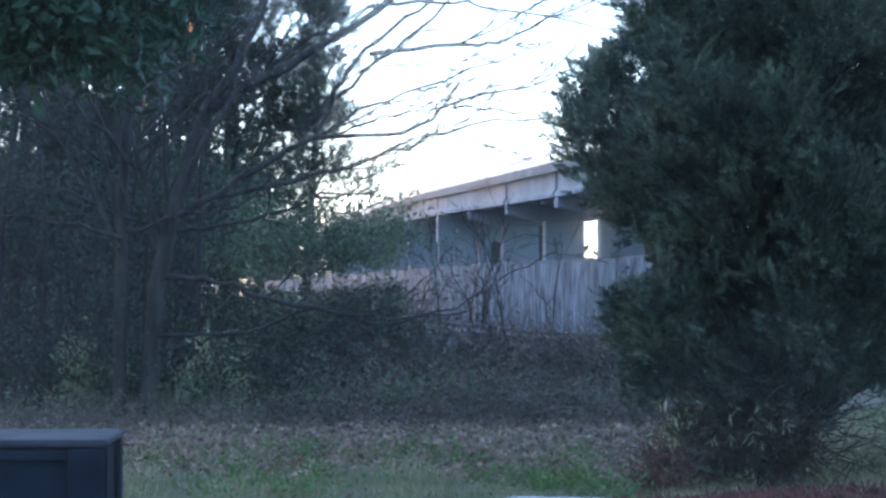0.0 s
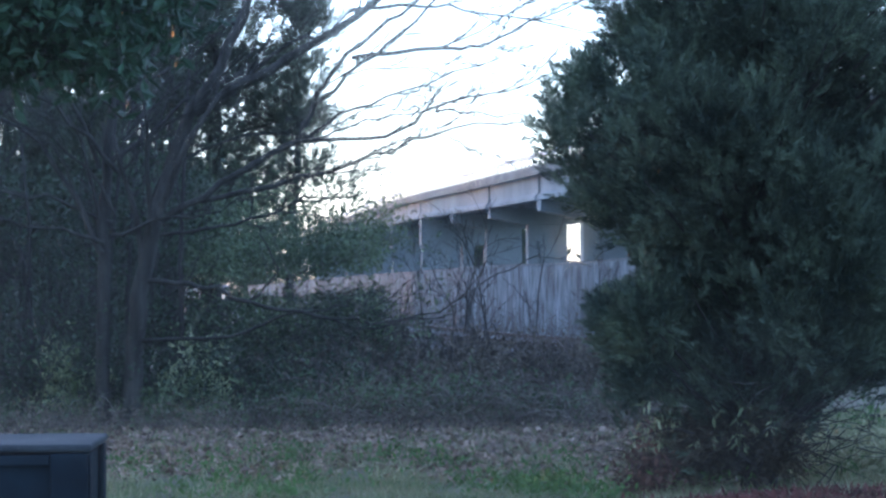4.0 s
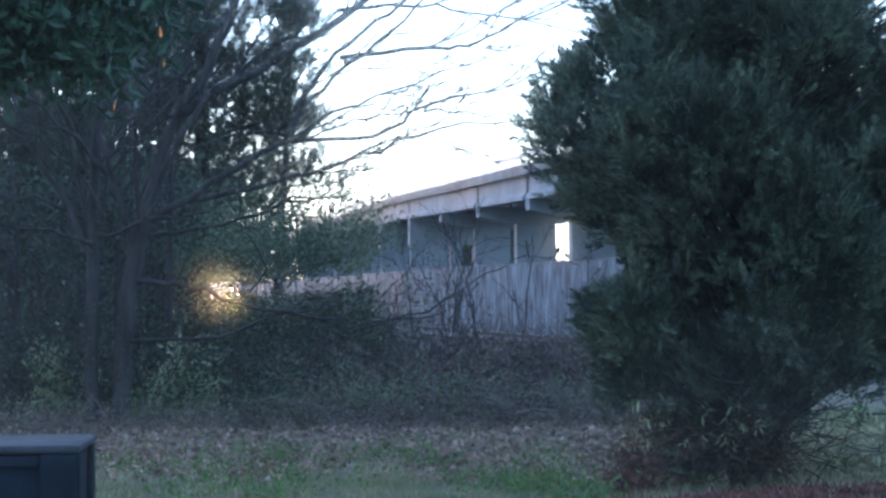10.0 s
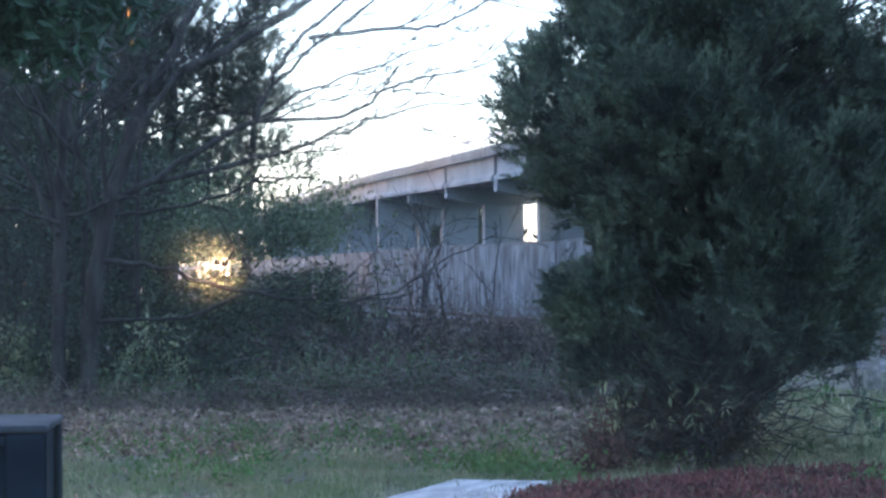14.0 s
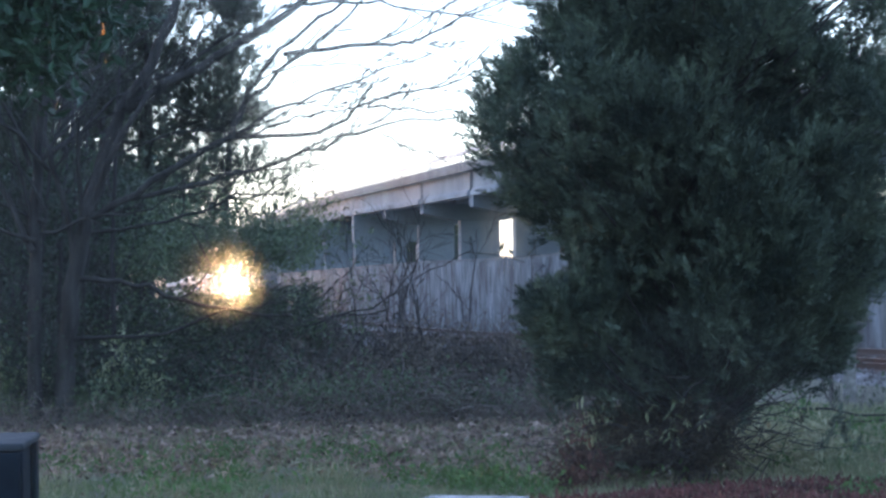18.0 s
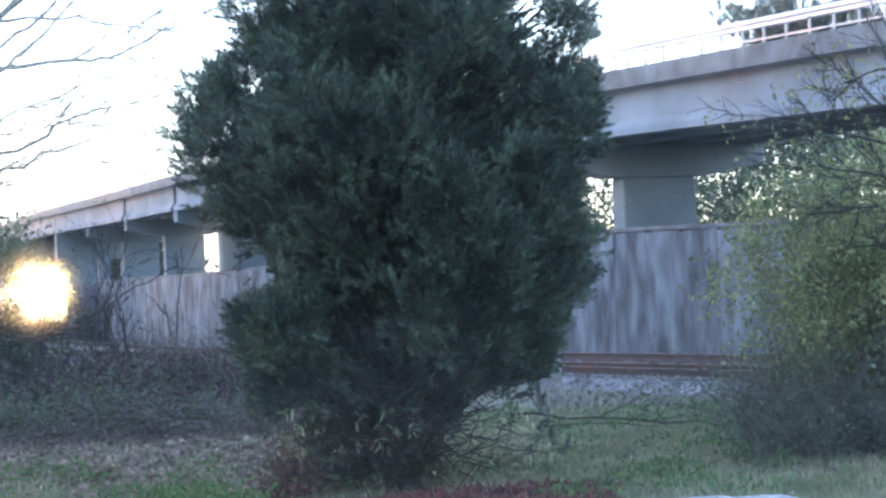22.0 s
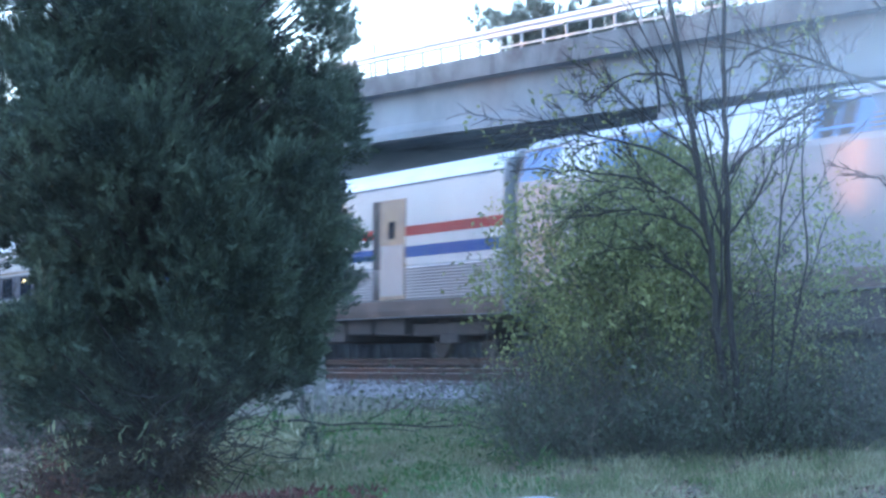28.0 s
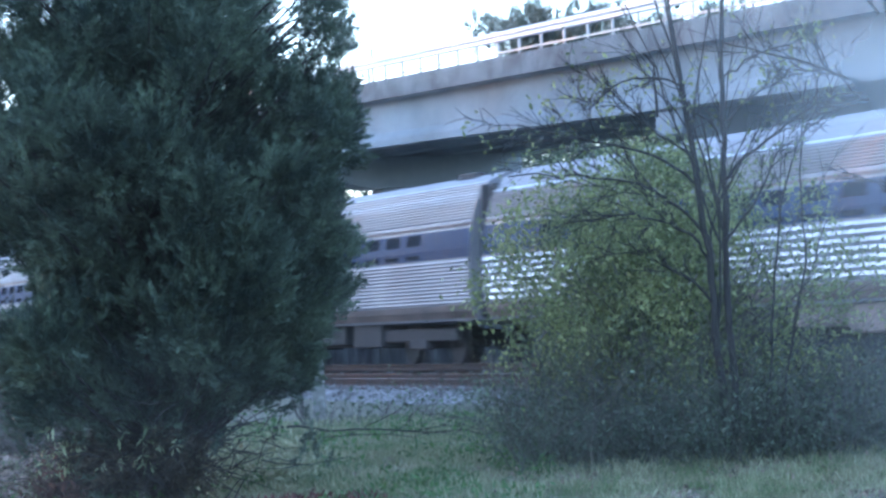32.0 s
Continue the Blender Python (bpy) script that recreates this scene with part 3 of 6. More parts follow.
def car_ends(c, length, top, parent_mat="under"):
    for sgn in (-1, 1):
        x = sgn * length / 2
        block("diaphragm", (min(x, x + sgn * 0.26), max(x, x + sgn * 0.26), -1.35, 1.35, 1.0, top - 0.35), M["under"], c, "black rubber end diaphragm", 0.08)


TALL = [(0.0, 0.95), (1.52, 0.95), (1.56, 1.1), (1.58, 2.2), (1.58, 3.3), (1.575, 3.9), (1.47, 4.15), (1.2, 4.34), (0.7, 4.46), (0.0, 4.5)]
ROUND = [(0.0, 0.95), (1.40, 0.95), (1.5, 1.15), (1.58, 1.9), (1.58, 2.5), (1.5, 3.1), (1.36, 3.55), (1.1, 3.95), (0.65, 4.15), (0.0, 4.2)]
LOCO = [(0.0, 1.1), (1.5, 1.1), (1.54, 1.3), (1.55, 3.5), (1.5, 3.75), (1.33, 4.3), (1.1, 4.48), (0.6, 4.56), (0.0, 4.58)]
CAR = 25.35


def underfloor(c, seed):
    rng = random.Random(seed)
    x = -6.6
    while x < 6.4:
        w = rng.uniform(0.7, 2.3)
        block("equipment_box", (x, x + w, -1.3, 1.3, rng.uniform(0.38, 0.6), 0.95), M[rng.choice(["under", "brown_skirt", "under"])], c, bevel=0.03)
        x += w + rng.uniform(0.15, 0.8)


def sleeper_car(lit=False):
    c = empty("sleeping_car", label="stainless steel sleeping car with two rows of dark windows", category="train car", group="cars of the train")
    shell("body", TALL, CAR, M["car_paint"], c)
    side_band("roof", TALL, CAR, 3.98, 4.4, 0.006, M["roof_silver"], c, "bright silver roof edge")
    side_band("letter_board", TALL, CAR, 3.08, 3.14, 0.01, M["brown_skirt"], c, "dull red pinstripe")
    side_band("belt_rail", TALL, CAR, 2.1, 2.17, 0.03, M["roof_silver"], c, "bright belt rail")
    side_band("window_band", TALL, CAR, 2.2, 3.0, 0.006, M["dark_blue"], c, "dark blue window band")
    ribs("fluting", TALL, CAR, 1.35, 2.08, 11, M["dull_flute"], c, "fluted stainless side sheeting")
    side_band("skirt", TALL, CAR, 0.97, 1.33, 0.012, M["brown_skirt"], c, "dusty brown side sill")
    forward = [11.65, 9.7, 7.75, 5.8, 3.92, 1.8, -0.8]
    pane_row(TALL, forward + [-3.55, -5.5, -7.85], 1.5, 2.26, 2.93, c)
    pane_row(TALL, forward, 1.5, 3.3, 3.82, c)
    block("side_door", (-11.75, -11.0, -1.6, -1.57, 1.3, 3.6), M["tan_door"], c, "tan side door at the car's end", 0.01)
    block("vestibule_lamp", (-10.6, -10.1, -1.604, -1.59, 2.6, 2.72), M["cabin_light"], c, "lit lamp in the vestibule")
    if lit:
        block("cabin_lamp", (-1.1, -0.5, -1.625, -1.603, 2.74, 2.84), M["cabin_light"], c, "lit lamp behind a window")
    car_ends(c, CAR, 4.5)
    underfloor(c, 3)
    for x in (-9.1, 9.1):
        truck(x, c)
    return c


def baggage_car():
    c = empty("baggage_car", label="silver baggage car with red, white and blue stripes", category="train car", group="cars of the train")
    shell("body", TALL, CAR, M["car_paint"], c)
    side_band("roof", TALL, CAR, 3.98, 4.4, 0.006, M["roof_silver"], c, "bright silver roof edge")
    side_band("gutter", TALL, CAR, 3.93, 3.96, 0.02, M["under"], c)
    side_band("red_stripe", TALL, CAR, 2.78, 3.0, 0.006, M["red"], c, "red stripe")
    side_band("white_stripe", TALL, CAR, 2.55, 2.775, 0.006, M["white"], c, "white stripe")
    side_band("blue_stripe", TALL, CAR, 2.3, 2.545, 0.006, M["blue"], c, "blue stripe")
    side_band("white_line", TALL, CAR, 2.12, 2.29, 0.006, M["white"], c, "white stripe")
    ribs("fluting", TALL, CAR, 1.35, 2.08, 11, M["dull_flute"], c, "fluted stainless side sheeting")
    side_band("skirt", TALL, CAR, 0.97, 1.33, 0.012, M["brown_skirt"], c, "dusty brown side sill")
    for x, w in ((6.75, 0.75), (-7.75, 0.85)):
        for sgn in (-1, 1):
            y = sgn * 1.6
            d = block("sliding_door", (x - w, x + w, min(y, y - sgn * 0.04), max(y, y - sgn * 0.04), 1.35, 3.65), M["tan_door"], c, "tan sliding baggage door", 0.01)
            # the recess isn't cut: a dark strip gives its shade by colour
            block("door_gap", (x - w - 0.42, x - w - 0.01, min(y, y - sgn * 0.05), max(y, y - sgn * 0.05), 1.35, 3.65), M["under"], c, "flat dark strip for the shaded recess beside the door")
            block("door_panel", (x - w + 0.08, x + w - 0.08, min(y, y + sgn * 0.014), max(y, y + sgn * 0.014), 1.45, 2.6), M["dull_roof"], d, "grey lower door panel")
            block("door_window", (x - 0.2, x + 0.15, min(y, y + sgn * 0.012), max(y, y + sgn * 0.012), 2.75, 3.15), M["window_dark"], d, "small dark pane")
    car_ends(c, CAR, 4.5)
    underfloor(c, 9)
    for x in (-9.1, 9.1):
        truck(x, c)
    return c


def coach(bright=False):
    c = empty("coach", label="round-sided stainless steel coach with brightly fluted roof" if bright else "round-sided fluted stainless steel coach with dull grey roof", category="train car", group="cars of the train")
    shell("body", ROUND, CAR, M["dull_roof"], c)
    ribs("upper_fluting", ROUND, CAR, 3.12, 3.94 if bright else 3.62, 13 if bright else 9, M["car_steel" if bright else "dull_flute"], c, "fluted stainless roof edge")
    side_band("gutter", ROUND, CAR, 3.64, 3.69, 0.02, M["roof_silver"], c, "bright roof gutter")
    side_band("pinstripe", ROUND, CAR, 2.98, 3.04, 0.012, M["brown_skirt"], c, "dull red pinstripe")
    side_band("window_band", ROUND, CAR, 2.3, 2.92, 0.008, M["coach_blue"], c, "dark blue window band")
    ribs("fluting", ROUND, CAR, 1.3, 2.25, 12 if bright else 7, M["dull_flute" if bright else "car_steel"], c, "fluted side sheeting")
    block("roof_vent", (10.2, 11.2, -0.75, -0.45, 4.1, 4.24), M["under"], c, "dark roof vent", 0.03)
    side_band("skirt", ROUND, CAR, 1.0, 1.28, 0.012, M["brown_skirt"], c, "dull red-brown side sill")
    pane_row(ROUND, [-9.6 + 1.2 * i for i in range(17)], 0.78, 2.33, 2.89, c)
    car_ends(c, CAR, 4.2)
    underfloor(c, 14)
    for x in (-9.1, 9.1):
        truck(x, c)
    return c


def locomotive(lit=True):
    """Nose towards +x."""
    c = empty("locomotive", label="grey and blue diesel passenger locomotive with sloping nose", category="locomotive", group="locomotives of the train")
    ln = 20.6
    shell("body", LOCO, ln - 3.4, M["loco_grey"], c).location = (-1.7, 0, 0)
    sec = LOCO + [(-y, z) for y, z in reversed(LOCO) if y > 1e-4]
    v = [(ln / 2 - 3.4, y, z) for y, z in sec]
    v += [(ln / 2 - 2.3 if z > 3.2 else ln / 2 - 0.5, y * 0.97, min(z, 4.4)) for y, z in sec]
    v += [(ln / 2 - 1.3 if z > 3.2 else ln / 2, y * 0.78, 1.1 + (min(z, 3.9) - 1.1) * (0.72 if z > 3.2 else 0.92)) for y, z in sec]
    k = len(sec)
    f = [(r * k + j, r * k + (j + 1) % k, (r + 1) * k + (j + 1) % k, (r + 1) * k + j) for r in (0, 1) for j in range(k)]
    f.append(tuple(range(2 * k, 3 * k)))
    mesh_object("nose", v, f, M["loco_grey"], c, "sloping grey cab nose")
    for sd in (-1, 1):
        ya, yb = sorted((sd * 0.1, sd * 1.0))
        q = [(ln / 2 - 2.06, ya, 4.16), (ln / 2 - 2.06, yb, 4.16), (ln / 2 - 1.5, yb, 3.48), (ln / 2 - 1.5, ya, 3.48)]
        q += [(x - 0.05, y, z - 0.04) for x, y, z in q]
        mesh_object("windscreen", q, [(0, 1, 2, 3)[::-1], (4, 5, 6, 7), (0, 1, 5, 4), (1, 2, 6, 5), (2, 3, 7, 6), (3, 0, 4, 7)], M["window_dark"], c, "dark sloping windscreen pane")
    block("number_board", (ln / 2 - 2.5, ln / 2 - 2.3, -0.5, 0.5, 4.4, 4.6), M["under"], c, "dark box above the windscreen", 0.02)
    L = ln - 3.6
    side_band("roof_edge", LOCO, L, 4.3, 4.5, 0.008, M["roof_silver"], c, "silver roof edge").location = (-1.7, 0, 0)
    side_band("blue_band", LOCO, L, 3.62, 4.24, 0.008, M["sky_blue"], c, "light blue upper band").location = (-1.7, 0, 0)
    for x0, x1 in ((-8.6, -6.9), (-4.0, 0.7), (5.6, 7.2)):
        for sd in (-1, 1):
            side_band("silver_sweep", LOCO, L, 3.6, 4.26, 0.014, M["roof_silver"], c, "silver sweep over the blue band", x0, x1, (sd,))
    side_band("sill", LOCO, L, 1.12, 1.45, 0.01, M["brown_skirt"], c, "dusty sill").location = (-1.7, 0, 0)
    pane_row(LOCO, (-4.4, 1.2, 1.75), 0.46, 3.62, 4.2, c, "roof_louvre", "under")
    for i in range(7):
        side_band("grille_bar", LOCO, L, 3.64 + 0.085 * i, 3.69 + 0.085 * i, 0.02, M["loco_grey"], c, "", 2.5, 5.2, (-1,))
    side_band("cab_blue", LOCO, L, 3.3, 4.24, 0.012, M["blue"], c, "deep blue cab side", 6.8, 8.55, (-1,))
    pane_row(LOCO, (-6.1,), 0.95, 1.95, 2.75, c, "radiator_louvre", "under")
    pane_row(LOCO, (-4.4,), 0.75, 2.0, 2.62, c, "side_hatch", "brown_skirt")
    pane_row(LOCO, (7.6,), 0.9, 2.75, 3.35, c, "cab_window")
    block("number_plate", (-0.2, 0.1, -1.575, -1.55, 1.68, 1.98), M["under"], c)
    block("fuel_tank", (-3.6, 3.6, -1.35, 1.35, 0.35, 1.08), M["under"], c, "dark fuel tank", 0.12)
    block("tank_bracket", (-3.2, -2.3, -1.4, -1.2, 0.3, 1.1), M["brown_skirt"], c, "dusty upright bracket", 0.03)
    bm = bmesh.new()
    for y in (-0.16, 0.16):
        cylinder(bm, 0.15, 0.12, Matrix.Translation((ln / 2 - 0.98, y, 3.1)) @ Matrix.Rotation(math.pi / 2, 4, "Y"), 16)
    # black tubes with closed backs, added to narrow the beams and stop stray light
    hood = bmesh.new()
    for y in (-0.16, 0.16):
        bmesh.ops.create_cone(hood, cap_ends=False, segments=16, radius1=0.155, radius2=0.155, depth=1.1, matrix=Matrix.Translation((ln / 2 - 0.5, y, 3.1)) @ Matrix.Rotation(math.pi / 2, 4, "Y"))
        bmesh.ops.create_circle(hood, cap_ends=True, segments=16, radius=0.156, matrix=Matrix.Translation((ln / 2 - 1.05, y, 3.1)) @ Matrix.Rotation(math.pi / 2, 4, "Y"))
    part("headlight_hood", hood, M["under"], c, "black tubes added to narrow the headlight beams")
    part("headlight", bm, M["headlight" if lit else "window_dark"], c, "glowing twin headlight" if lit else "unlit twin headlight")
    for y in (-0.95, 0.95):
        part("ditch_light", cylinder(bmesh.new(), 0.1, 0.14, Matrix.Translation((ln / 2 + 0.03, y, 2.2)) @ Matrix.Rotation(math.pi / 2, 4, "Y"), 14), M["ditch" if lit else "window_dark"], c, "ditch light")
    block("pilot", (ln / 2 - 0.4, ln / 2 + 0.1, -1.4, 1.4, 0.35, 1.1), M["under"], c, "dark pilot plate", 0.05)
    block("diaphragm", (-ln / 2 - 0.25, -ln / 2, -1.0, 1.0, 1.0, 3.6), M["under"], c, "black end diaphragm", 0.05)
    for x in (-6.4, 6.4):
        truck(x, c, 1.4)
    return c


RAIL_TOP, BANK = 0.295, -3.5  # the curve is banked: the train leans away from the lawn
TRAIN = []


def build_train():
    lead = locomotive()
    TRAIN.append((lead, -31.5))
    TRAIN.append((locomotive(False), -10.5))
    bag = baggage_car()
    TRAIN.append((bag, 13.0))
    TRAIN.append((sleeper_car(True), 39.0))
    TRAIN.append((sleeper_car(), 65.0))
    co = coach()
    TRAIN.append((co, 91.0))
    shiny = coach(True)
    TRAIN.append((shiny, 117.0))
    for i in range(2):
        TRAIN.append((copy_thing(shiny, Matrix()), 143.0 + 26 * i))


build_train()


# ---- plants ----
def facing(az, dist, z=0.0):
    """Axes at a place: x to the right across the view, y away, z up."""
    return Matrix.Translation(at(az, dist, z)) @ Matrix.Rotation(-radians(az), 4, "Z")


def cedar():
    """The dark red cedar: a stout trunk and many rising boughs, each ending in a lobe of feathery sprays."""
    rng = random.Random(11)
    m = facing(7.45, 22.3)
    tree = empty("red_cedar", m, label="dense dark green red cedar with an uneven crown over the lawn", category="tree")
    zs = [0.1, 0.45, 0.7, 0.85, 1.1, 1.4, 1.6, 1.7, 1.78, 1.96, 2.2, 2.4, 2.65, 2.9, 3.2, 3.4, 3.7, 3.8, 3.9, 4.1, 4.4, 5.2, 6.2, 7.0]
    left = [1.0, 1.25, 1.4, 1.45, 1.42, 1.5, 1.64, 1.6, 1.02, 0.96, 1.26, 1.56, 1.78, 1.95, 1.96, 1.95, 1.87, 1.6, 1.3, 1.5, 1.42, 1.15, 0.6, 0.15]
    right = [0.25, 0.5, 0.75, 1.02, 1.28, 1.4, 1.55, 1.65, 1.76, 1.8, 1.82, 1.78, 1.76, 1.9, 1.88, 1.88, 1.92, 1.93, 1.9, 1.88, 1.8, 1.3, 0.65, 0.15]
    tubes, stem = Tubes(), Tubes()
    trunk = wander(rng, Vector((0, 0, -0.1)), Vector((0, 0, 1)), 6.8, 14, 0.03)
    stem.add(trunk, 0.17, 0.02, 9)
    stem.add(wander(rng, Vector((0.05, 0.05, 0.15)), Vector((-0.35, 0.1, 1)), 2.6, 7, 0.06), 0.09, 0.02, 7)
    stem.add(wander(rng, Vector((-0.03, 0, 0.2)), Vector((0.3, -0.15, 1)), 2.6, 7, 0.06), 0.08, 0.02, 7)
    stem.put("trunk", M["bark"], tree, "fibrous brown trunk")
    centres, axes = [], []
    for i in range(436):
        z = rng.uniform(1.15, 1.62) if i >= 410 else rng.uniform(1.0, 2.7) if i >= 350 else rng.uniform(0.8, 4.6) if i < 190 else rng.uniform(4.2, 6.9) if i < 222 else rng.uniform(2.3, 3.6) if i < 280 else rng.uniform(3.3, 5.3)
        w = rng.uniform(0, 2 * math.pi) if i < 222 or i >= 280 else rng.uniform(0.6, 1.4) * math.pi if i < 260 else rng.uniform(-0.35, 0.35) * math.pi
        if i >= 350:
            w = rng.uniform(-0.45, 0.45) * math.pi if i < 410 else rng.uniform(0.7, 1.3) * math.pi
        cw = math.cos(w)
        edge = min(float(np.interp(q, zs, right if cw > 0 else left)) for q in ((z, z + 0.14) if 3.3 < z < 3.75 else (z,)))
        edge *= (0.9 if cw < 0 else 0.95) + 0.26 * noise.noise(Vector((cw * 2.4, math.sin(w) * 2.4, z * 1.7)))
        lobe = rng.choice([rng.uniform(0.16, 0.28), rng.uniform(0.26, 0.44)]) * min(1.0, 0.45 + 0.4 * edge)
        if cw < 0 and 1.7 < z < 2.1:
            lobe *= 0.6
        if z > 3.2:
            lobe = min(lobe, 0.28)
        reach = max(0.15, edge - lobe * rng.uniform(0.75, 1.15)) * (rng.uniform(0.9, 1.02) if i % 4 else rng.uniform(0.45, 0.85))
        tip = Vector((cw * reach, math.sin(w) * reach, z))
        root = Vector((0, 0, max(0.25, z - 0.5 * reach - 0.2)))
        pts = [root.lerp(tip, q) + Vector((0, 0, -0.1 * math.sin(math.pi * q))) for q in (0, 0.3, 0.6, 0.85, 1.0)]
        if z > 1.0:
            tubes.add(pts, 0.025, 0.005, 4)
        out = Vector((cw, math.sin(w), 0.9)).normalized()
        inner = 280 <= i < 350
        if inner:
            reach = rng.uniform(0.2, 0.6) * edge
            tip, lobe = Vector((cw * reach, math.sin(w) * reach, z)), rng.uniform(0.2, 0.32)
        thin = 0.3 if cw > 0.3 and 3.85 < z < 4.6 and not inner else 0.4 if z < 0.8 else 1.0
        for _ in range(int(36 * thin * (lobe / 0.3) ** 1.7) + 4):
            d = Vector((rng.gauss(0, 1), rng.gauss(0, 1), rng.gauss(0, 1))).normalized()
            if d.dot(out) < -0.35:
                d = -d
            r = lobe * rng.uniform(0.45, 1.0) ** 0.6
            c = tip + Vector((d.x * r, d.y * r, d.z * r * 1.25))
            if c.z > 0.12:
                centres.append(c)
                axes.append((d * 0.7 + out * 0.6 + Vector((0, 0, 0.35))).normalized())
        if rng.random() < (0.35 if z < 0.9 else 0.8):
            for q in (0.3, 0.45, 0.6, 0.75):
                for _ in range(3):
                    centres.append(root.lerp(tip, q) + Vector((rng.gauss(0, 0.12), rng.gauss(0, 0.12), rng.gauss(0, 0.12))))
                    axes.append(out)
    # ragged low sprays that trail over the grass
    for x, z, n in ((1.12, 0.78, 12), (1.18, 0.62, 12), (1.22, 0.45, 12), (1.16, 0.28, 8), (-1.0, 0.35, 8), (-1.25, 0.65, 14), (-0.7, 0.3, 8), (-0.35, 0.45, 9), (0.1, 0.45, 12), (-0.9, 0.7, 14), (1.78, 4.35, 12), (1.7, 4.6, 10), (-1.6, 4.3, 8)):
        for _ in range(n):
            centres.append(Vector((x + rng.gauss(0, 0.1 if z < 1 < x else 0.14), rng.gauss(0, 0.35), max(0.08, z + rng.gauss(0, 0.1 if z < 1 < x else 0.13)))))
            axes.append(Vector((0.3 * (1 if x > 0 else -1), 0, 0.6)))
    # open hanging sprays on the sunny side of the top
    for _ in range(15):
        c = Vector((rng.uniform(1.3, 1.8), rng.gauss(0, 0.25), rng.uniform(3.75, 4.4)))
        tubes.add([Vector((0.7, 0, c.z - 0.5)), Vector((1.1, 0, c.z - 0.15)), c], 0.014, 0.004, 4)
        for _ in range(5):
            centres.append(c + Vector((rng.gauss(0, 0.05), rng.gauss(0, 0.05), rng.gauss(0, 0.07))))
            axes.append(Vector((0.5, 0, 0.6)))
    # the ragged outline: bays between the lobes, and a cleft beside the top
    kept = []
    for c, a in zip(centres, axes):
        edge = float(np.interp(c.z + 0.08, zs, right if c.x > 0 else left)) - 0.05 + 0.12 * noise.noise(c * 2.3)
        cleft = -1.26 < c.x < -1.0 + 0.25 * (3.6 - c.z) and 3.38 + 0.3 * max(0.0, -0.95 - c.x) < c.z < 3.78
        bay = 0.42 < c.x < 0.98 and c.z < 0.8 or c.z < 0.7 and c.x < 0.42 and rng.random() < 0.45
        if not bay and (abs(c.x) < edge or c.z < 0.8 and rng.random() < 0.35) and not (cleft and rng.random() < 0.93):
            kept.append((c, a))
    tagged(tubes.put("limbwork", M["bark"], tree), kind="stuff")
    plume_cloud("crown", [c for c, a in kept], [a for c, a in kept], 0.18, 52, 0.052, 0.0155, M["cedar"], tree, 21, "dark blue-green feathery sprays", 0.5, 0.3, 0.3)
    # pale withered tips that hang below the crown
    tips = [Vector((rng.uniform(-1.1, 0.1), rng.uniform(-0.9, -0.3), rng.uniform(0.42, 0.8))) for _ in range(30)]
    leaf_cloud("withered_tip", tips, 5, 0.03, 0.11, 0.22, M["pale_leaf"], tree, 24, "pale withered hanging tips", up=-1.5)
    # bare twigs and dead sprays about the foot
    low = Tubes()
    for _ in range(330):
        w = rng.uniform(0, 2 * math.pi)
        p = Vector((rng.gauss(0.05, 0.4), rng.gauss(0, 0.35), rng.uniform(0.15, 1.0)))
        low.add(wander(rng, p, Vector((math.cos(w), math.sin(w) * 0.7, rng.uniform(-0.5, 0.5))), rng.uniform(0.3, 0.9), 6, 0.25), 0.008, 0.002, 3)
    tagged(low.put("dead_twig", M["grey_bark"], tree, "bare grey twigs under the crown"), kind="stuff")
    # dead brown boughs that fan out over the ground round the foot
    skirt, brown, fans = Tubes(), [], []
    for _ in range(130):
        w = rng.uniform(0.55, 1.75) * math.pi
        far = rng.uniform(0.4, 1.15) * (1.0 if math.cos(w) < 0 else 0.35)
        tip = Vector((math.cos(w) * far, math.sin(w) * far * 0.8, rng.uniform(0.12, 0.62)))
        base = Vector((rng.gauss(0, 0.1), rng.gauss(0, 0.1), rng.uniform(0.15, 0.6)))
        pts = [base.lerp(tip, q) + Vector((rng.gauss(0, 0.03), rng.gauss(0, 0.03), 0.08 * math.sin(math.pi * q))) for q in (0, 0.35, 0.7, 1)]
        skirt.add(pts, 0.012, 0.003, 4)
        for q in pts[1:]:
            for _ in range(4):
                brown.append(q + Vector((rng.gauss(0, 0.1), rng.gauss(0, 0.1), rng.gauss(0, 0.07))))
                fans.append(Vector((math.cos(w), math.sin(w), rng.uniform(-0.3, 0.6))))
    tagged(skirt.put("dead_bough", M["bark"], tree, "dead dark boughs round the foot"), kind="stuff")
    plume_cloud("dead_spray", brown, fans, 0.2, 16, 0.06, 0.012, M["dead_cedar"], tree, 23, "withered brown-green sprays", 0.6, 0.4, 0.3)


cedar()


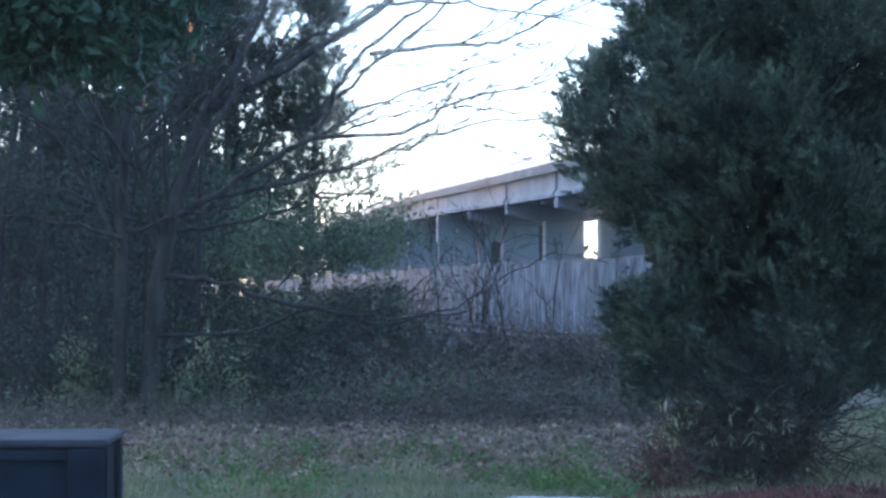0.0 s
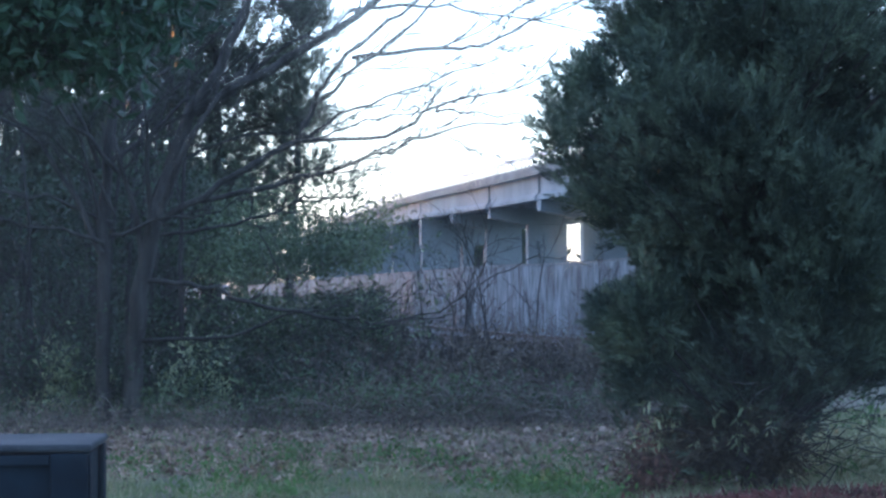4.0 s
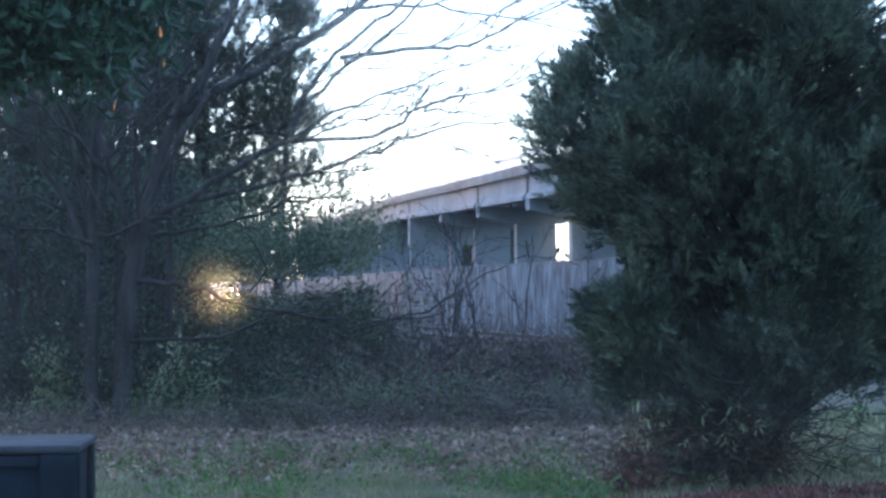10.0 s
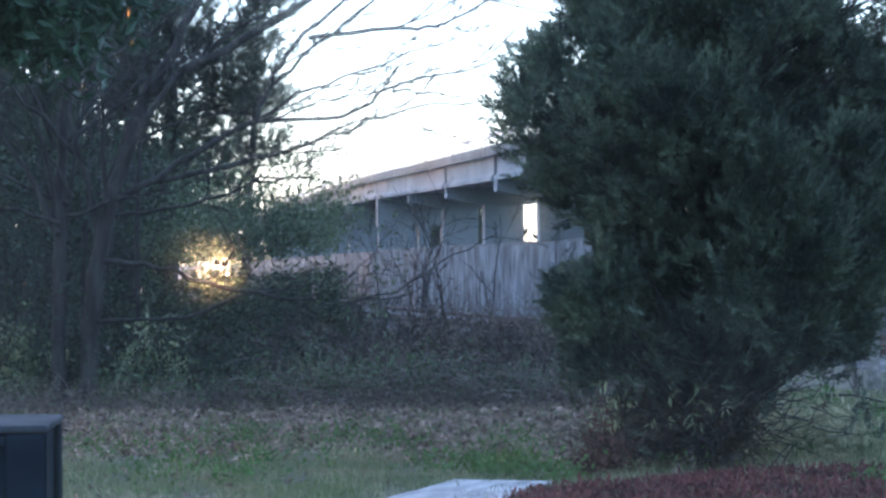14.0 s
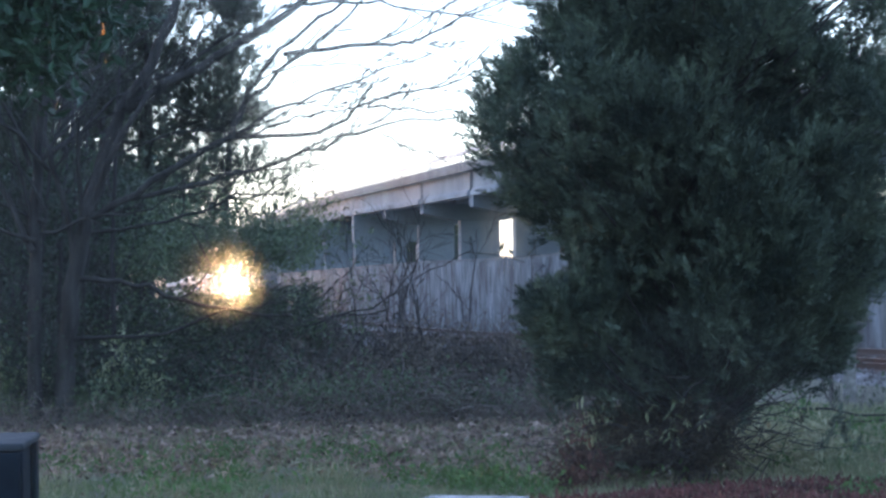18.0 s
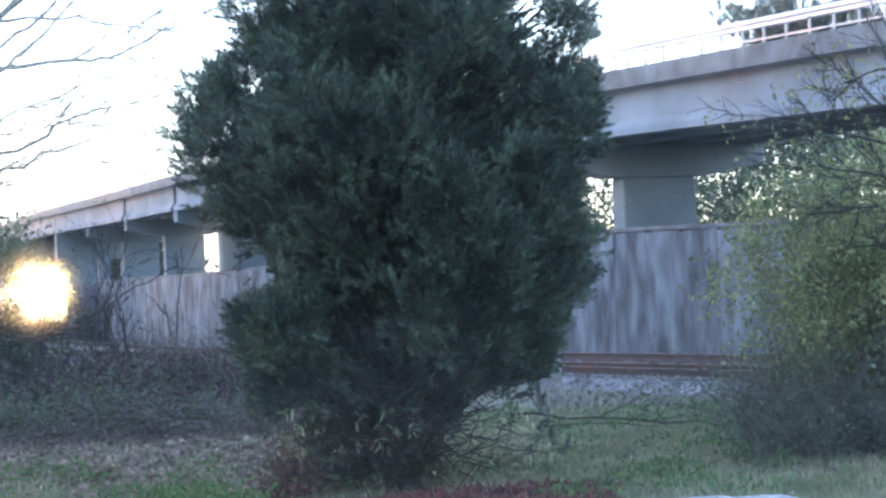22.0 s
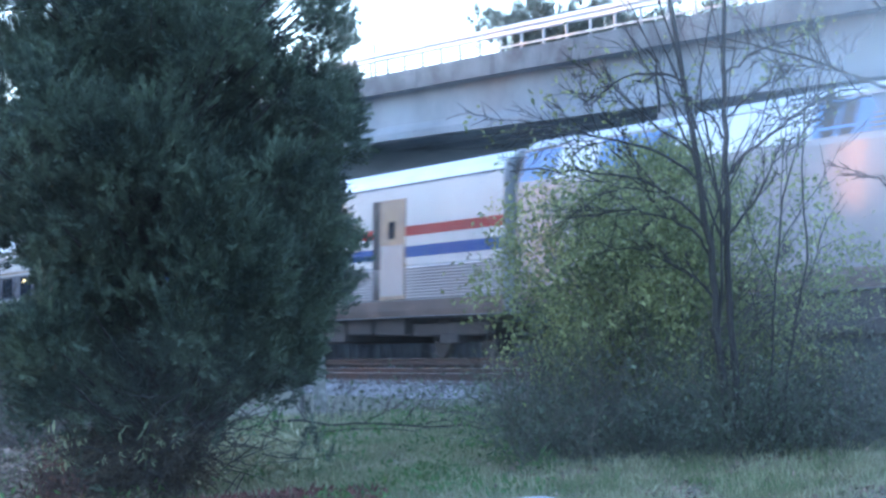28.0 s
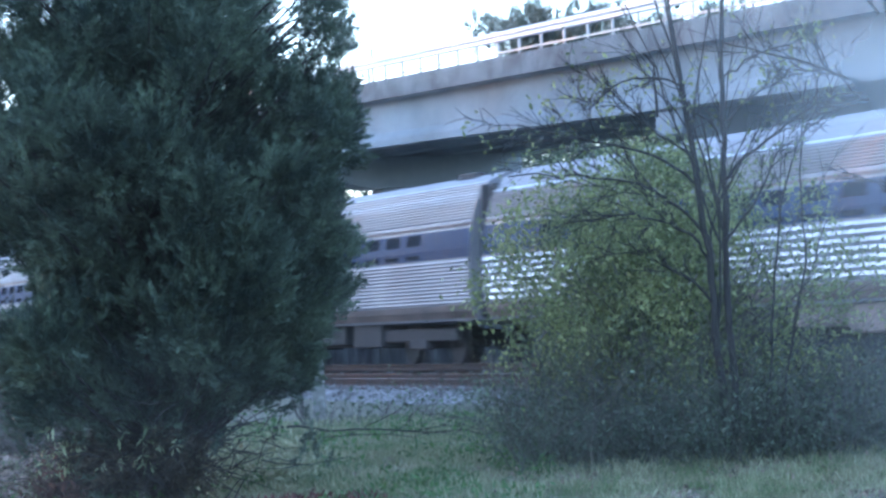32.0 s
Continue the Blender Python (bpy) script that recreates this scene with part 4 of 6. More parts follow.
def bare_tree(name, m, limbs, seed, mat, label, kids=5, depth=3, ratio=0.36, spread=0.75, leaves=None, least=0.0052, wobble=0.018, more=1.0):
    rng = random.Random(seed)
    tree = empty(name, m, label=label, category="tree")
    ends = []
    for n, (pts, r0, r1, k) in enumerate(limbs):
        tubes = Tubes()
        pts = [Vector(p) for p in pts]
        fine = [pts[0]]
        for a, b in zip(pts, pts[1:]):
            for q in (0.5, 1.0):
                fine.append(a.lerp(b, q) + Vector((rng.gauss(0, wobble), rng.gauss(0, 2 * wobble), rng.gauss(0, wobble))))
        branch_out(rng, tubes, fine, r0, r1, depth if k else 0, ends, spread, ratio, round(more * k) or 1, 0.02, 0.003, least)
        tubes.put("limb" if n else "trunk", mat, tree)
    if leaves:
        share, blob, size, lm = leaves
        leaf_cloud("foliage", [e for e in ends if rng.random() < share], 2, blob, size, 0.5, lm, tree, seed)
    return tree


def rising_limbs(seed, count, z0, z1, x_at, reach, right_share):
    """Long limbs that sweep up and out from a leaning trunk."""
    rng = random.Random(seed)
    out = []
    for _ in range(count):
        z = rng.uniform(z0, z1)
        sgn = 1 if rng.random() < right_share else -1
        ln, slope = reach * rng.uniform(0.5, 1.0), rng.uniform(0.2, 0.95)
        x, y, dy = x_at(z), 0.05, rng.gauss(0, 0.35)
        out.append(([(x + sgn * f * ln, y + dy * f * ln, z + slope * ln * f ** 0.8 + rng.gauss(0, 0.06)) for f in (0.0, 0.18, 0.4, 0.62, 0.82, 1.0)], rng.uniform(0.022, 0.038), 0.006, 5))
    return out


def limb(r0, r1, kids, depth_in, *way, thick=None):
    """A limb as (points, radii, side twigs): way holds (across, up) places; depth_in is how far it leans towards the lawn."""
    out = []
    n = len(way) - 1
    for i in range(n):
        a, b, c, d = way[max(i - 1, 0)], way[i], way[i + 1], way[min(i + 2, n)]
        for q in (0.0, 0.5) if i < n - 1 else (0.0, 0.5, 1.0):
            x, z = (0.5 * (2 * b[k] + (c[k] - a[k]) * q + (2 * a[k] - 5 * b[k] + 4 * c[k] - d[k]) * q * q + (3 * b[k] - a[k] - 3 * c[k] + d[k]) * q ** 3) for k in (0, 1))
            out.append((x, -depth_in * (i + q) / n, z))
    thick = thick or (0.85 if r0 > 0.06 else 1.05)
    return out, r0 * thick, max(r1 * thick, 0.01 if thick > 1 else 0.005), kids


STEMS = [
    limb(0.17, 0.06, 3, 0.0, (0.09, -0.1), (0.19, 1.49), (0.44, 2.9), (0.99, 4.34), (1.63, 5.54), (2.1, 6.7)),
    limb(0.13, 0.05, 4, -0.3, (-0.22, -0.1), (-0.26, 2.36), (-0.19, 3.7), (-0.05, 5.6)),
    limb(0.1, 0.05, 4, 0.3, (0.99, 4.32), (1.74, 4.76), (2.9, 5.43), (3.9, 6.2)),
    limb(0.05, 0.014, 4, -0.2, (-0.3, 2.36), (-0.69, 3.2), (-1.18, 3.93), (-2.2, 4.6)),
    limb(0.04, 0.012, 4, 0.2, (-0.32, 3.53), (-0.55, 4.16), (-0.95, 4.78)),
    limb(0.035, 0.01, 4, 0.3, (-0.26, 2.51), (-1.07, 2.75), (-2.0, 2.8)),
]
SKY_LIMBS = [
    limb(0.065, 0.022, 3, 0.5, (0.44, 2.79), (1.34, 3.3), (2.41, 3.94), (2.7, 4.56), (3.09, 5.1), (3.87, 5.73), (4.5, 6.3)),
    limb(0.032, 0.014, 4, 0.6, (2.7, 4.44), (3.28, 5.0), (4.06, 5.59), (4.6, 6.2)),
    limb(0.036, 0.009, 6, 0.6, (3.19, 5.1), (4.45, 5.25), (4.93, 5.25), (5.62, 5.56), (6.6, 6.0)),
    limb(0.03, 0.007, 5, 0.6, (3.16, 5.76), (4.16, 5.83), (4.93, 5.72), (6.5, 5.42)),
    limb(0.02, 0.007, 4, 0.6, (4.4, 5.25), (5.23, 5.6), (5.9, 6.1)),
    limb(0.018, 0.006, 4, 0.5, (3.08, 4.84), (3.57, 4.93), (4.45, 4.96), (5.0, 5.04)),
    limb(0.03, 0.007, 5, 0.5, (2.41, 3.89), (3.04, 4.28), (3.86, 4.62), (5.25, 5.09)),
    limb(0.024, 0.007, 4, 0.4, (2.52, 3.93), (3.18, 4.14), (3.95, 4.28), (4.44, 4.4)),
    limb(0.034, 0.008, 6, 0.6, (2.5, 3.93), (3.67, 4.0), (4.4, 4.4), (5.12, 4.58), (6.0, 4.85)),
    limb(0.02, 0.007, 4, 0.6, (4.4, 4.4), (4.68, 4.33), (5.7, 4.24)),
]
LOW_LIMBS = [
    limb(0.042, 0.008, 6, 0.6, (1.0, 3.08), (2.44, 3.38), (3.46, 3.7), (4.54, 4.07), (5.9, 4.2)),
    limb(0.012, 0.005, 3, 0.6, (4.54, 4.05), (4.92, 3.78), (5.4, 3.6)),
    limb(0.042, 0.008, 2, 0.7, (0.21, 1.96), (0.9, 1.93), (1.75, 1.68), (2.47, 1.51), (3.43, 1.41), (4.4, 1.45)),
    limb(0.017, 0.006, 3, 0.7, (2.6, 1.45), (3.54, 1.34), (4.34, 1.56), (4.9, 1.9), (5.7, 2.35)),
    limb(0.02, 0.008, 0, 0.5, (1.75, 1.71), (2.14, 2.14), (1.88, 2.6)),
    limb(0.03, 0.008, 2, 0.4, (0.25, 1.15), (1.47, 1.2), (2.3, 1.5), (3.1, 1.6)),
    limb(0.03, 0.008, 5, 0.4, (0.4, 2.6), (1.5, 2.75), (2.5, 3.1), (3.4, 3.2)),
    limb(0.028, 0.008, 5, -0.4, (0.7, 3.6), (1.6, 4.0), (2.3, 4.1), (3.0, 4.5)),
]
bare_tree("spreading_bare_tree", facing(-6.8, 35.5), STEMS + SKY_LIMBS + LOW_LIMBS + rising_limbs(132, 13, 2.4, 4.6, lambda z: -0.4 + 0.1 * z, 2.6, 0.45), 31, M["grey_bark"], "leafless spreading tree with a leaning trunk and long fine branches", 5, 2, ratio=0.3, spread=0.62, least=0.0075, wobble=0.024, more=1.5)


def in_sightline(az, el, half=0.27):
    """The open lane through which the line can be seen far off."""
    mid = float(np.interp(az, [-5.0, -4.5, -4.0, -3.5, -3.0, -2.4, -1.9, -1.3, -0.5], [0.37, 0.39, 0.43, 0.49, 0.53, 0.58, 0.62, 0.67, 0.74]))
    return -5.2 < az < -0.4 and abs(el - mid) < half


def in_lane(w, half=0.27):
    """Whether the place w lies in the open lane, seen from the window."""
    return in_sightline(math.degrees(math.atan2(w.x, w.y)), math.degrees(math.atan2(w.z - 1.6, w.length)), half)


def lane_free(m, pts):
    """Those of the places pts of a plant at m that leave the lane open."""
    out = []
    for q in pts:
        w = m @ q
        if not in_sightline(math.degrees(math.atan2(w.x, w.y)), math.degrees(math.atan2(w.z - 1.6, w.length))) and not in_sun_shaft(w, 0.2):
            out.append(q)
    return out


def pine(az, dist, tall, seed, low=0.45, wide=0.22):
    rng = random.Random(seed)
    t = empty("pine_tree", facing(az, dist), label="tall dark pine with ragged open needle tufts", category="tree", group="pines behind the lawn")
    tubes, cs = Tubes(), []
    trunk = wander(rng, Vector((0, 0, -0.2)), Vector((rng.gauss(0, 0.03), 0, 1)), tall, 10, 0.025)
    tubes.add(trunk, 0.015 * tall, 0.03, 8)
    for _ in range(58):
        f = rng.uniform(low, 1.0)
        i = min(int(f * 10), 9)
        p = trunk[i].lerp(trunk[i + 1], f * 10 - i)
        w = rng.uniform(0, 2 * math.pi)
        reach = tall * wide * (1.15 - 0.85 * (f - low) / (1 - low)) * rng.uniform(0.5, 1.1)
        pts = wander(rng, p, Vector((math.cos(w), math.sin(w), rng.uniform(-0.1, 0.35))), reach, 6, 0.12, 0.03)
        if len(lane_free(t.matrix_world, pts)) == len(pts):
            tubes.add(pts, 0.05, 0.012, 4)
        for q in pts[2:]:
            for _ in range(4):
                cs.append(q + Vector((rng.gauss(0, 0.3), rng.gauss(0, 0.3), rng.gauss(0, 0.18))))
    tubes.put("trunk", M["bark"], t, "scaly brown trunk")
    cs = lane_free(t.matrix_world, cs)
    plume_cloud("crown", cs, [Vector((c.x * 0.25, c.y * 0.25, 0.6)) for c in cs], 0.3, 19, 0.26, 0.026, M["pine"], t, seed + 1, "dark needle tufts", 0.8)


for i, (az, dist, tall) in enumerate([(-9.6, 58, 11.5), (-8.2, 64, 12.5), (-6.6, 60, 11), (-5.0, 66, 12), (-3.15, 62, 9.6), (-4.72, 62, 11.5), (-5.5, 63, 13), (-11.2, 55, 12), (-13, 60, 13), (-7.4, 50, 10), (-5.8, 58, 10), (-10.4, 66, 13), (-8.9, 52, 10.5)]):
    pine(az, dist, tall, 100 + i, 0.3 if az > -4 else 0.22)


def woods():
    """An unseen wood at the lawn's far side, added to block the low sun."""
    rng = random.Random(77)
    t = empty("woodland_edge", label="unseen dark woodland edge added to block the low sun", category="woods", kind="stuff")
    tubes, cs = Tubes(), []
    for _ in range(46):
        az, d = rng.uniform(-72, -15), rng.uniform(45, 85)
        p = at(az, d, -0.2)
        h = rng.uniform(7, 12)
        pts = wander(rng, p, Vector((0, 0, 1)), h, 6, 0.04)
        tubes.add(pts, 0.16, 0.04, 6)
        for _ in range(70):
            cs.append(pts[-1] + Vector((rng.gauss(0, 2.0), rng.gauss(0, 2.0), -abs(rng.gauss(0, 3.2)) + 0.8)))
    tubes.put("trunks", M["bark"], t)
    leaf_cloud("foliage", [c for c in cs if not in_sun_shaft(c, 0.4)], 8, 0.45, 0.5, 0.4, M["pine"], t, 78)


woods()


def far_woods():
    """Distant woods along the near side of the line."""
    rng = random.Random(79)
    t = empty("distant_woods", label="distant grey-green woods along the railway", category="woods", kind="stuff")
    tubes, cs = Tubes(), []
    for k in range(300):
        s = rng.uniform(60, 900) if k < 150 else rng.uniform(760, 1100)
        off = rng.uniform(-60, -14) if s < 500 else rng.uniform(-70, 60)
        p, _h = rail_point(s, off, -0.2)
        if s > 890:
            p += Vector((math.sin(_h), math.cos(_h), 0)) * rng.uniform(15, 90)
        elif abs(off) < 12:
            continue
        hgt = rng.uniform(5, 9) * (1.0 + min(s, 900) / (800 if s < 700 else 420))
        pts = wander(rng, p, Vector((0, 0, 1)), hgt, 4, 0.04)
        tubes.add(pts, 0.16, 0.05, 5)
        for _ in range(26 if s < 700 else 70):
            cs.append(p + Vector((rng.gauss(0, 2.2), rng.gauss(0, 2.2), rng.uniform(0.5, hgt))))
    for _ in range(90):
        p, _h = rail_point(1040, rng.uniform(-75, 70), -0.2)
        p += Vector((math.sin(_h), math.cos(_h), 0)) * rng.uniform(20, 80)
        for _ in range(60):
            cs.append(p + Vector((rng.gauss(0, 3.0), rng.gauss(0, 3.0), rng.uniform(0.5, 28))))
    tubes.put("stems", M["bark"], t)
    leaf_cloud("foliage", [c for c in cs if not in_sun_shaft(c, 0.6)], 6, 0.9, 1.1, 0.5, M["pine"], t, 80)


far_woods()


def tree_belt():
    """The belt of trees along the near side of the line, with a gap cut towards the low sun."""
    rng = random.Random(87)
    t = empty("tree_belt", label="tall mixed winter trees along the railway", category="woods", kind="stuff")
    tubes, cs = Tubes(), []
    made = 0
    while made < 210:
        p = Vector((rng.uniform(-130, -8), rng.uniform(66, 230), -0.2))
        from_cam = math.degrees(math.atan2(p.x, p.y))
        from_line = math.degrees(math.atan2(p.x - 16.5, p.y - 38.5))
        if from_cam > -4.7 or from_cam < -38 or from_line < -64:
            continue
        made += 1
        # trees left of the view are unseen and taller, to block the low sun
        hgt = rng.uniform(9, 15) if from_cam > -13 else rng.uniform(12, 18)
        pts = wander(rng, p, Vector((0, 0, 1)), hgt, 6, 0.04)
        tubes.add(pts if from_cam < -6.2 else pts[2:], 0.2, 0.05, 6)
        for _ in range(75):
            f = rng.random()
            cs.append(p + Vector((rng.gauss(0, 1.9), rng.gauss(0, 1.9), 0.8 + f * (hgt - 0.4))))
    tubes.put("stems", M["bark"], t)
    leaf_cloud("foliage", [c for c in cs if not in_sun_shaft(c, 0.8) and not (c.z < 6 and c.x > -0.11 * c.y)], 13, 0.75, 0.45, 0.5, M["pine"], t, 88)


tree_belt()


def understorey():
    """Evergreen scrub and thin saplings at the foot of the pines."""
    rng = random.Random(45)
    t = empty("evergreen_scrub", label="grey-green evergreen scrub between the trees", category="brush", kind="stuff")
    tubes, cs = Tubes(), []
    for i in range(600):
        az, d = rng.uniform(-11.5, -0.6) if i < 430 else rng.uniform(-5.6, -0.8), rng.uniform(39, 54)
        top = 4.2 if az < -5.2 else float(np.interp(az, [-5.2, -3, -1.2, -0.6], [3.8, 3.2, 2.9, 2.4]))
        z = top * rng.random() ** 0.8 if i < 430 else rng.uniform(2.1, 3.5)
        el = math.degrees(math.atan2(z - 1.6, d))
        p = at(az, d, z)
        if in_sightline(az, el):
            continue
        if az < -5.3 or i % 5 == 0 and i < 430:
            tubes.add(wander(rng, at(az, d, -0.1), Vector((rng.gauss(0, 0.1), rng.gauss(0, 0.1), 1)), z, 4, 0.06), 0.012, 0.004, 3)
        cs += [p + Vector((rng.gauss(0, 0.3), rng.gauss(0, 0.3), rng.gauss(0, 0.22))) for _ in range(5)]
    tubes.put("stems", M["bark"], t)
    cs = [c for c in cs if rng.random() < 0.85 and not in_sightline(math.degrees(math.atan2(c.x, c.y)), math.degrees(math.atan2(c.z - 1.6, c.length)), 0.4)]
    far_ones = [c for c in cs if math.degrees(math.atan2(c.x, c.y)) > -4.9 and not in_lane(c, 0.5)]
    leaf_cloud("foliage", [c for c in cs if math.degrees(math.atan2(c.x, c.y)) <= -4.9], 12, 0.17, 0.12, 0.45, M["holly"], t, 46)
    leaf_cloud("pale_foliage", far_ones, 8, 0.22, 0.11, 0.4, M["vine"], t, 47)
    # close green scrub below and above the lane
    low, high = [], []
    for _ in range(2600):
        az, d = rng.uniform(-5.4, -1.0), rng.uniform(39, 46)
        mid = float(np.interp(az, [-5.0, -3.0, -0.5], [0.37, 0.53, 0.74]))
        patch = noise.noise(Vector((az * 1.6, d * 0.4, 9.0)))
        el = mid - rng.uniform(0.21, 1.5) if rng.random() < 0.62 else mid + rng.uniform(0.21, 1.1)
        if patch < -0.12 and rng.random() < 0.75:
            continue
        (low if el < mid else high).append(at(az, d, 1.6 + d * math.tan(radians(el))))
    leaf_cloud("low_foliage", low[::2], 7, 0.07, 0.1, 0.45, M["holly"], t, 48)
    leaf_cloud("pale_low_foliage", low[1::2], 7, 0.09, 0.09, 0.4, M["vine"], t, 50)
    leaf_cloud("high_foliage", high, 6, 0.07, 0.1, 0.45, M["vine"], t, 49)
    # a veil of fine bare twigs across the open lane
    veil = Tubes()
    for _ in range(300):
        az = rng.uniform(-6.0, -0.4)
        p = at(az, rng.uniform(38, 44), rng.uniform(0.9, 2.3))
        if in_sightline(az, math.degrees(math.atan2(p.z - 1.6, p.length)), 0.2):
            continue
        pts = wander(rng, p, Vector((rng.gauss(0, 1), rng.gauss(0, 0.5), rng.gauss(0.35, 0.6))), rng.uniform(0.5, 1.6), 6, 0.22)
        if not any(in_lane(q, 0.12) for q in pts):
            veil.add(pts, 0.008, 0.003, 3)
    veil.put("twigs", M["bark"], t)
    for i in range(32):
        az = rng.uniform(-11, -5.3) if i < 26 else rng.uniform(-5.0, -0.8)
        h = rng.uniform(3.5, 7.0) if az < -5.2 else rng.uniform(1.5, 1.85)
        lean = rng.uniform(-0.5, 0.9)
        bare_tree("bare_sapling", facing(az, rng.uniform(38, 56)), [([(0, 0, -0.1), (0.1 * lean, 0, h * 0.35), (0.35 * lean, 0, h * 0.7), (0.8 * lean, 0.1, h)], 0.05, 0.012, 8)], 300 + i, M["bark" if i % 3 else "grey_bark"], "thin leafless grey sapling among pines", 7, 2, ratio=0.3, spread=0.9)


def wall_saplings():
    rng = random.Random(144)
    for i in range(9):
        h, lean = rng.uniform(1.9, 3.0), rng.uniform(-0.7, 0.7)
        bare_tree("bare_sapling", facing(rng.uniform(-0.4, 4.2), rng.uniform(39, 43)), [([(0, 0, -0.1), (0.1 * lean, 0, h * 0.35), (0.35 * lean, 0, h * 0.7), (0.9 * lean, 0.1, h)], 0.024, 0.008, 7)], 350 + i, M["bark" if i % 2 else "grey_bark"], "thin leafless sapling in front of the wall", 6, 2, ratio=0.35, spread=0.9)


wall_saplings()


def overhanging_leaves():
    """A broadleaf evergreen whose lowest boughs hang into view."""
    rng = random.Random(41)
    t = empty("evergreen_magnolia", facing(-8.6, 27), label="glossy dark evergreen boughs of a magnolia", category="tree")
    tubes, cs = Tubes(), []
    tubes.add(wander(rng, Vector((-2.9, 0.4, -0.1)), Vector((0.05, 0, 1)), 8.5, 10, 0.03), 0.2, 0.05, 9)
    for _ in range(120):
        z = rng.uniform(4.1, 7.6)
        p = Vector((-2.7, 0.4, z))
        tip = Vector((rng.uniform(-1.8, 1.45), rng.uniform(-1.3, 1.3), 0))
        tip.z = max(3.95 + 0.35 * abs(tip.x - 0.1) * (1 if tip.x > 0 else 0.35), z + rng.uniform(-0.9, 0.3))
        pts = [p.lerp(tip, q) + Vector((0, 0, 0.25 * math.sin(math.pi * q))) for q in (0, 0.25, 0.5, 0.75, 1)]
        tubes.add(pts, 0.035, 0.008, 5)
        for q in pts[1:]:
            cs += [q + Vector((rng.gauss(0, 0.22), rng.gauss(0, 0.25), rng.gauss(0, 0.2))) for _ in range(6)]
    tubes.put("trunk", M["bark"], t)
    leaf_cloud("foliage", cs, 11, 0.12, 0.2, 0.42, M["broad"], t, 43, "leathery dark leaves", up=-0.2)


overhanging_leaves()
understorey()


def thicket(name, az0, az1, d0, d1, high, count, seed, label, mat="twig", leafy=0, leaf=("vine", 0.05), arch=0.5, radius=0.007):
    """Tangled stems and vines over a stretch of ground."""
    rng = random.Random(seed)
    t = empty(name, label=label, category="brush", kind="stuff")
    tubes, cs = Tubes(), []
    for _ in range(count):
        f = rng.random()
        az, d = az0 + (az1 - az0) * f, rng.uniform(d0, d1)
        top = high(az) if callable(high) else high
        patch = noise.noise(Vector((az * 1.1, d * 0.5, seed)))
        if patch < -0.25 and rng.random() < 0.8:
            continue
        top *= 1.0 + 0.25 * patch
        w = rng.uniform(0, 2 * math.pi)
        p = at(az, d, 0.0)
        pts, v = [p], Vector((math.cos(w) * arch, math.sin(w) * arch, 1)).normalized()
        ln = top * rng.uniform(0.5, 1.45)
        for k in range(8):
            v = (v + Vector((rng.gauss(0, 0.22), rng.gauss(0, 0.22), rng.gauss(0, 0.14) - 0.12 * arch))).normalized()
            q = pts[-1] + v * ln / 8
            q.z = min(max(q.z, 0.03), top * 1.08)
            pts.append(q)
        if any(in_lane(q, 0.13) for q in pts) and rng.random() < 0.8:
            continue
        tubes.add(pts, radius * rng.uniform(0.6, 2.0), 0.002, 3)
        if rng.random() < leafy:
            new_ones = [q + Vector((rng.gauss(0, 0.12), rng.gauss(0, 0.12), rng.gauss(0, 0.1))) for q in pts[1:6]]
            cs += [q for q in new_ones if not in_sightline(math.degrees(math.atan2(q.x, q.y)), math.degrees(math.atan2(q.z - 1.6, q.length)))]
    tubes.put("stems", M[mat], t)
    if cs:
        leaf_cloud("foliage", cs, 6, 0.1, leaf[1] * 1.6, 0.5, M[leaf[0]], t, seed + 1)


# rear brambles take a darker cane colour that stands for shade in the hollows
thicket("bramble_thicket", -2.8, 4.6, 38, 42, lambda az: 1.55 + 0.12 * math.sin(az * 2), 3200, 51, "dense leafless bramble thicket, coloured dark for its shaded depth", mat="shaded_cane", leafy=0.9, leaf=("bramble", 0.05), arch=0.9, radius=0.008)
thicket("bramble_tangle", -2.6, 4.5, 34.6, 38, lambda az: 1.25 + 0.55 * noise.noise(Vector((az * 0.9, 8.0, 2.0))), 1000, 56, "tangled leafless brown brambles in front of a thicket", mat="cane", leafy=0.35, leaf=("bramble", 0.055), arch=1.4, radius=0.0125)
thicket("bramble_canes", -1.6, 4.4, 34, 36.5, 1.4, 290, 52, "pale arching bramble canes in front of the thicket", mat="pale_bark", arch=1.4, radius=0.013)
thicket("dry_weeds", -10.5, 4.6, 32.8, 34.8, 0.42, 620, 58, "low dry brown weeds along the thicket's foot", mat="cane", leafy=0.35, leaf=("bramble", 0.04), arch=0.8, radius=0.005)
thicket("trailing_vines", -2.6, 4.3, 34.2, 36.5, lambda az: 0.95 + 0.5 * noise.noise(Vector((az * 1.3, 3.0, 1.0))), 190, 55, "green trailing vines over the brambles", mat="cane", leafy=0.75, leaf=("vine", 0.05), arch=1.0)
thicket("vine_thicket", -10.5, -1.4, 35.5, 43, lambda az: 1.3 if -6.2 < az < -1.4 else 2.6, 720, 53, "mixed evergreen vines and saplings", mat="bark", leafy=0.7, leaf=("holly", 0.055), arch=0.5)
thicket("low_undergrowth", -10.5, 4.0, 33.8, 37.5, 0.5, 560, 57, "low trailing vines and weeds at the thicket's foot", leafy=0.3, arch=0.9, radius=0.004)
thicket("leafy_vines", -3.5, -0.6, 39.5, 46, 2.7, 320, 59, "green climbing vines over saplings", leafy=0.8, arch=0.4)


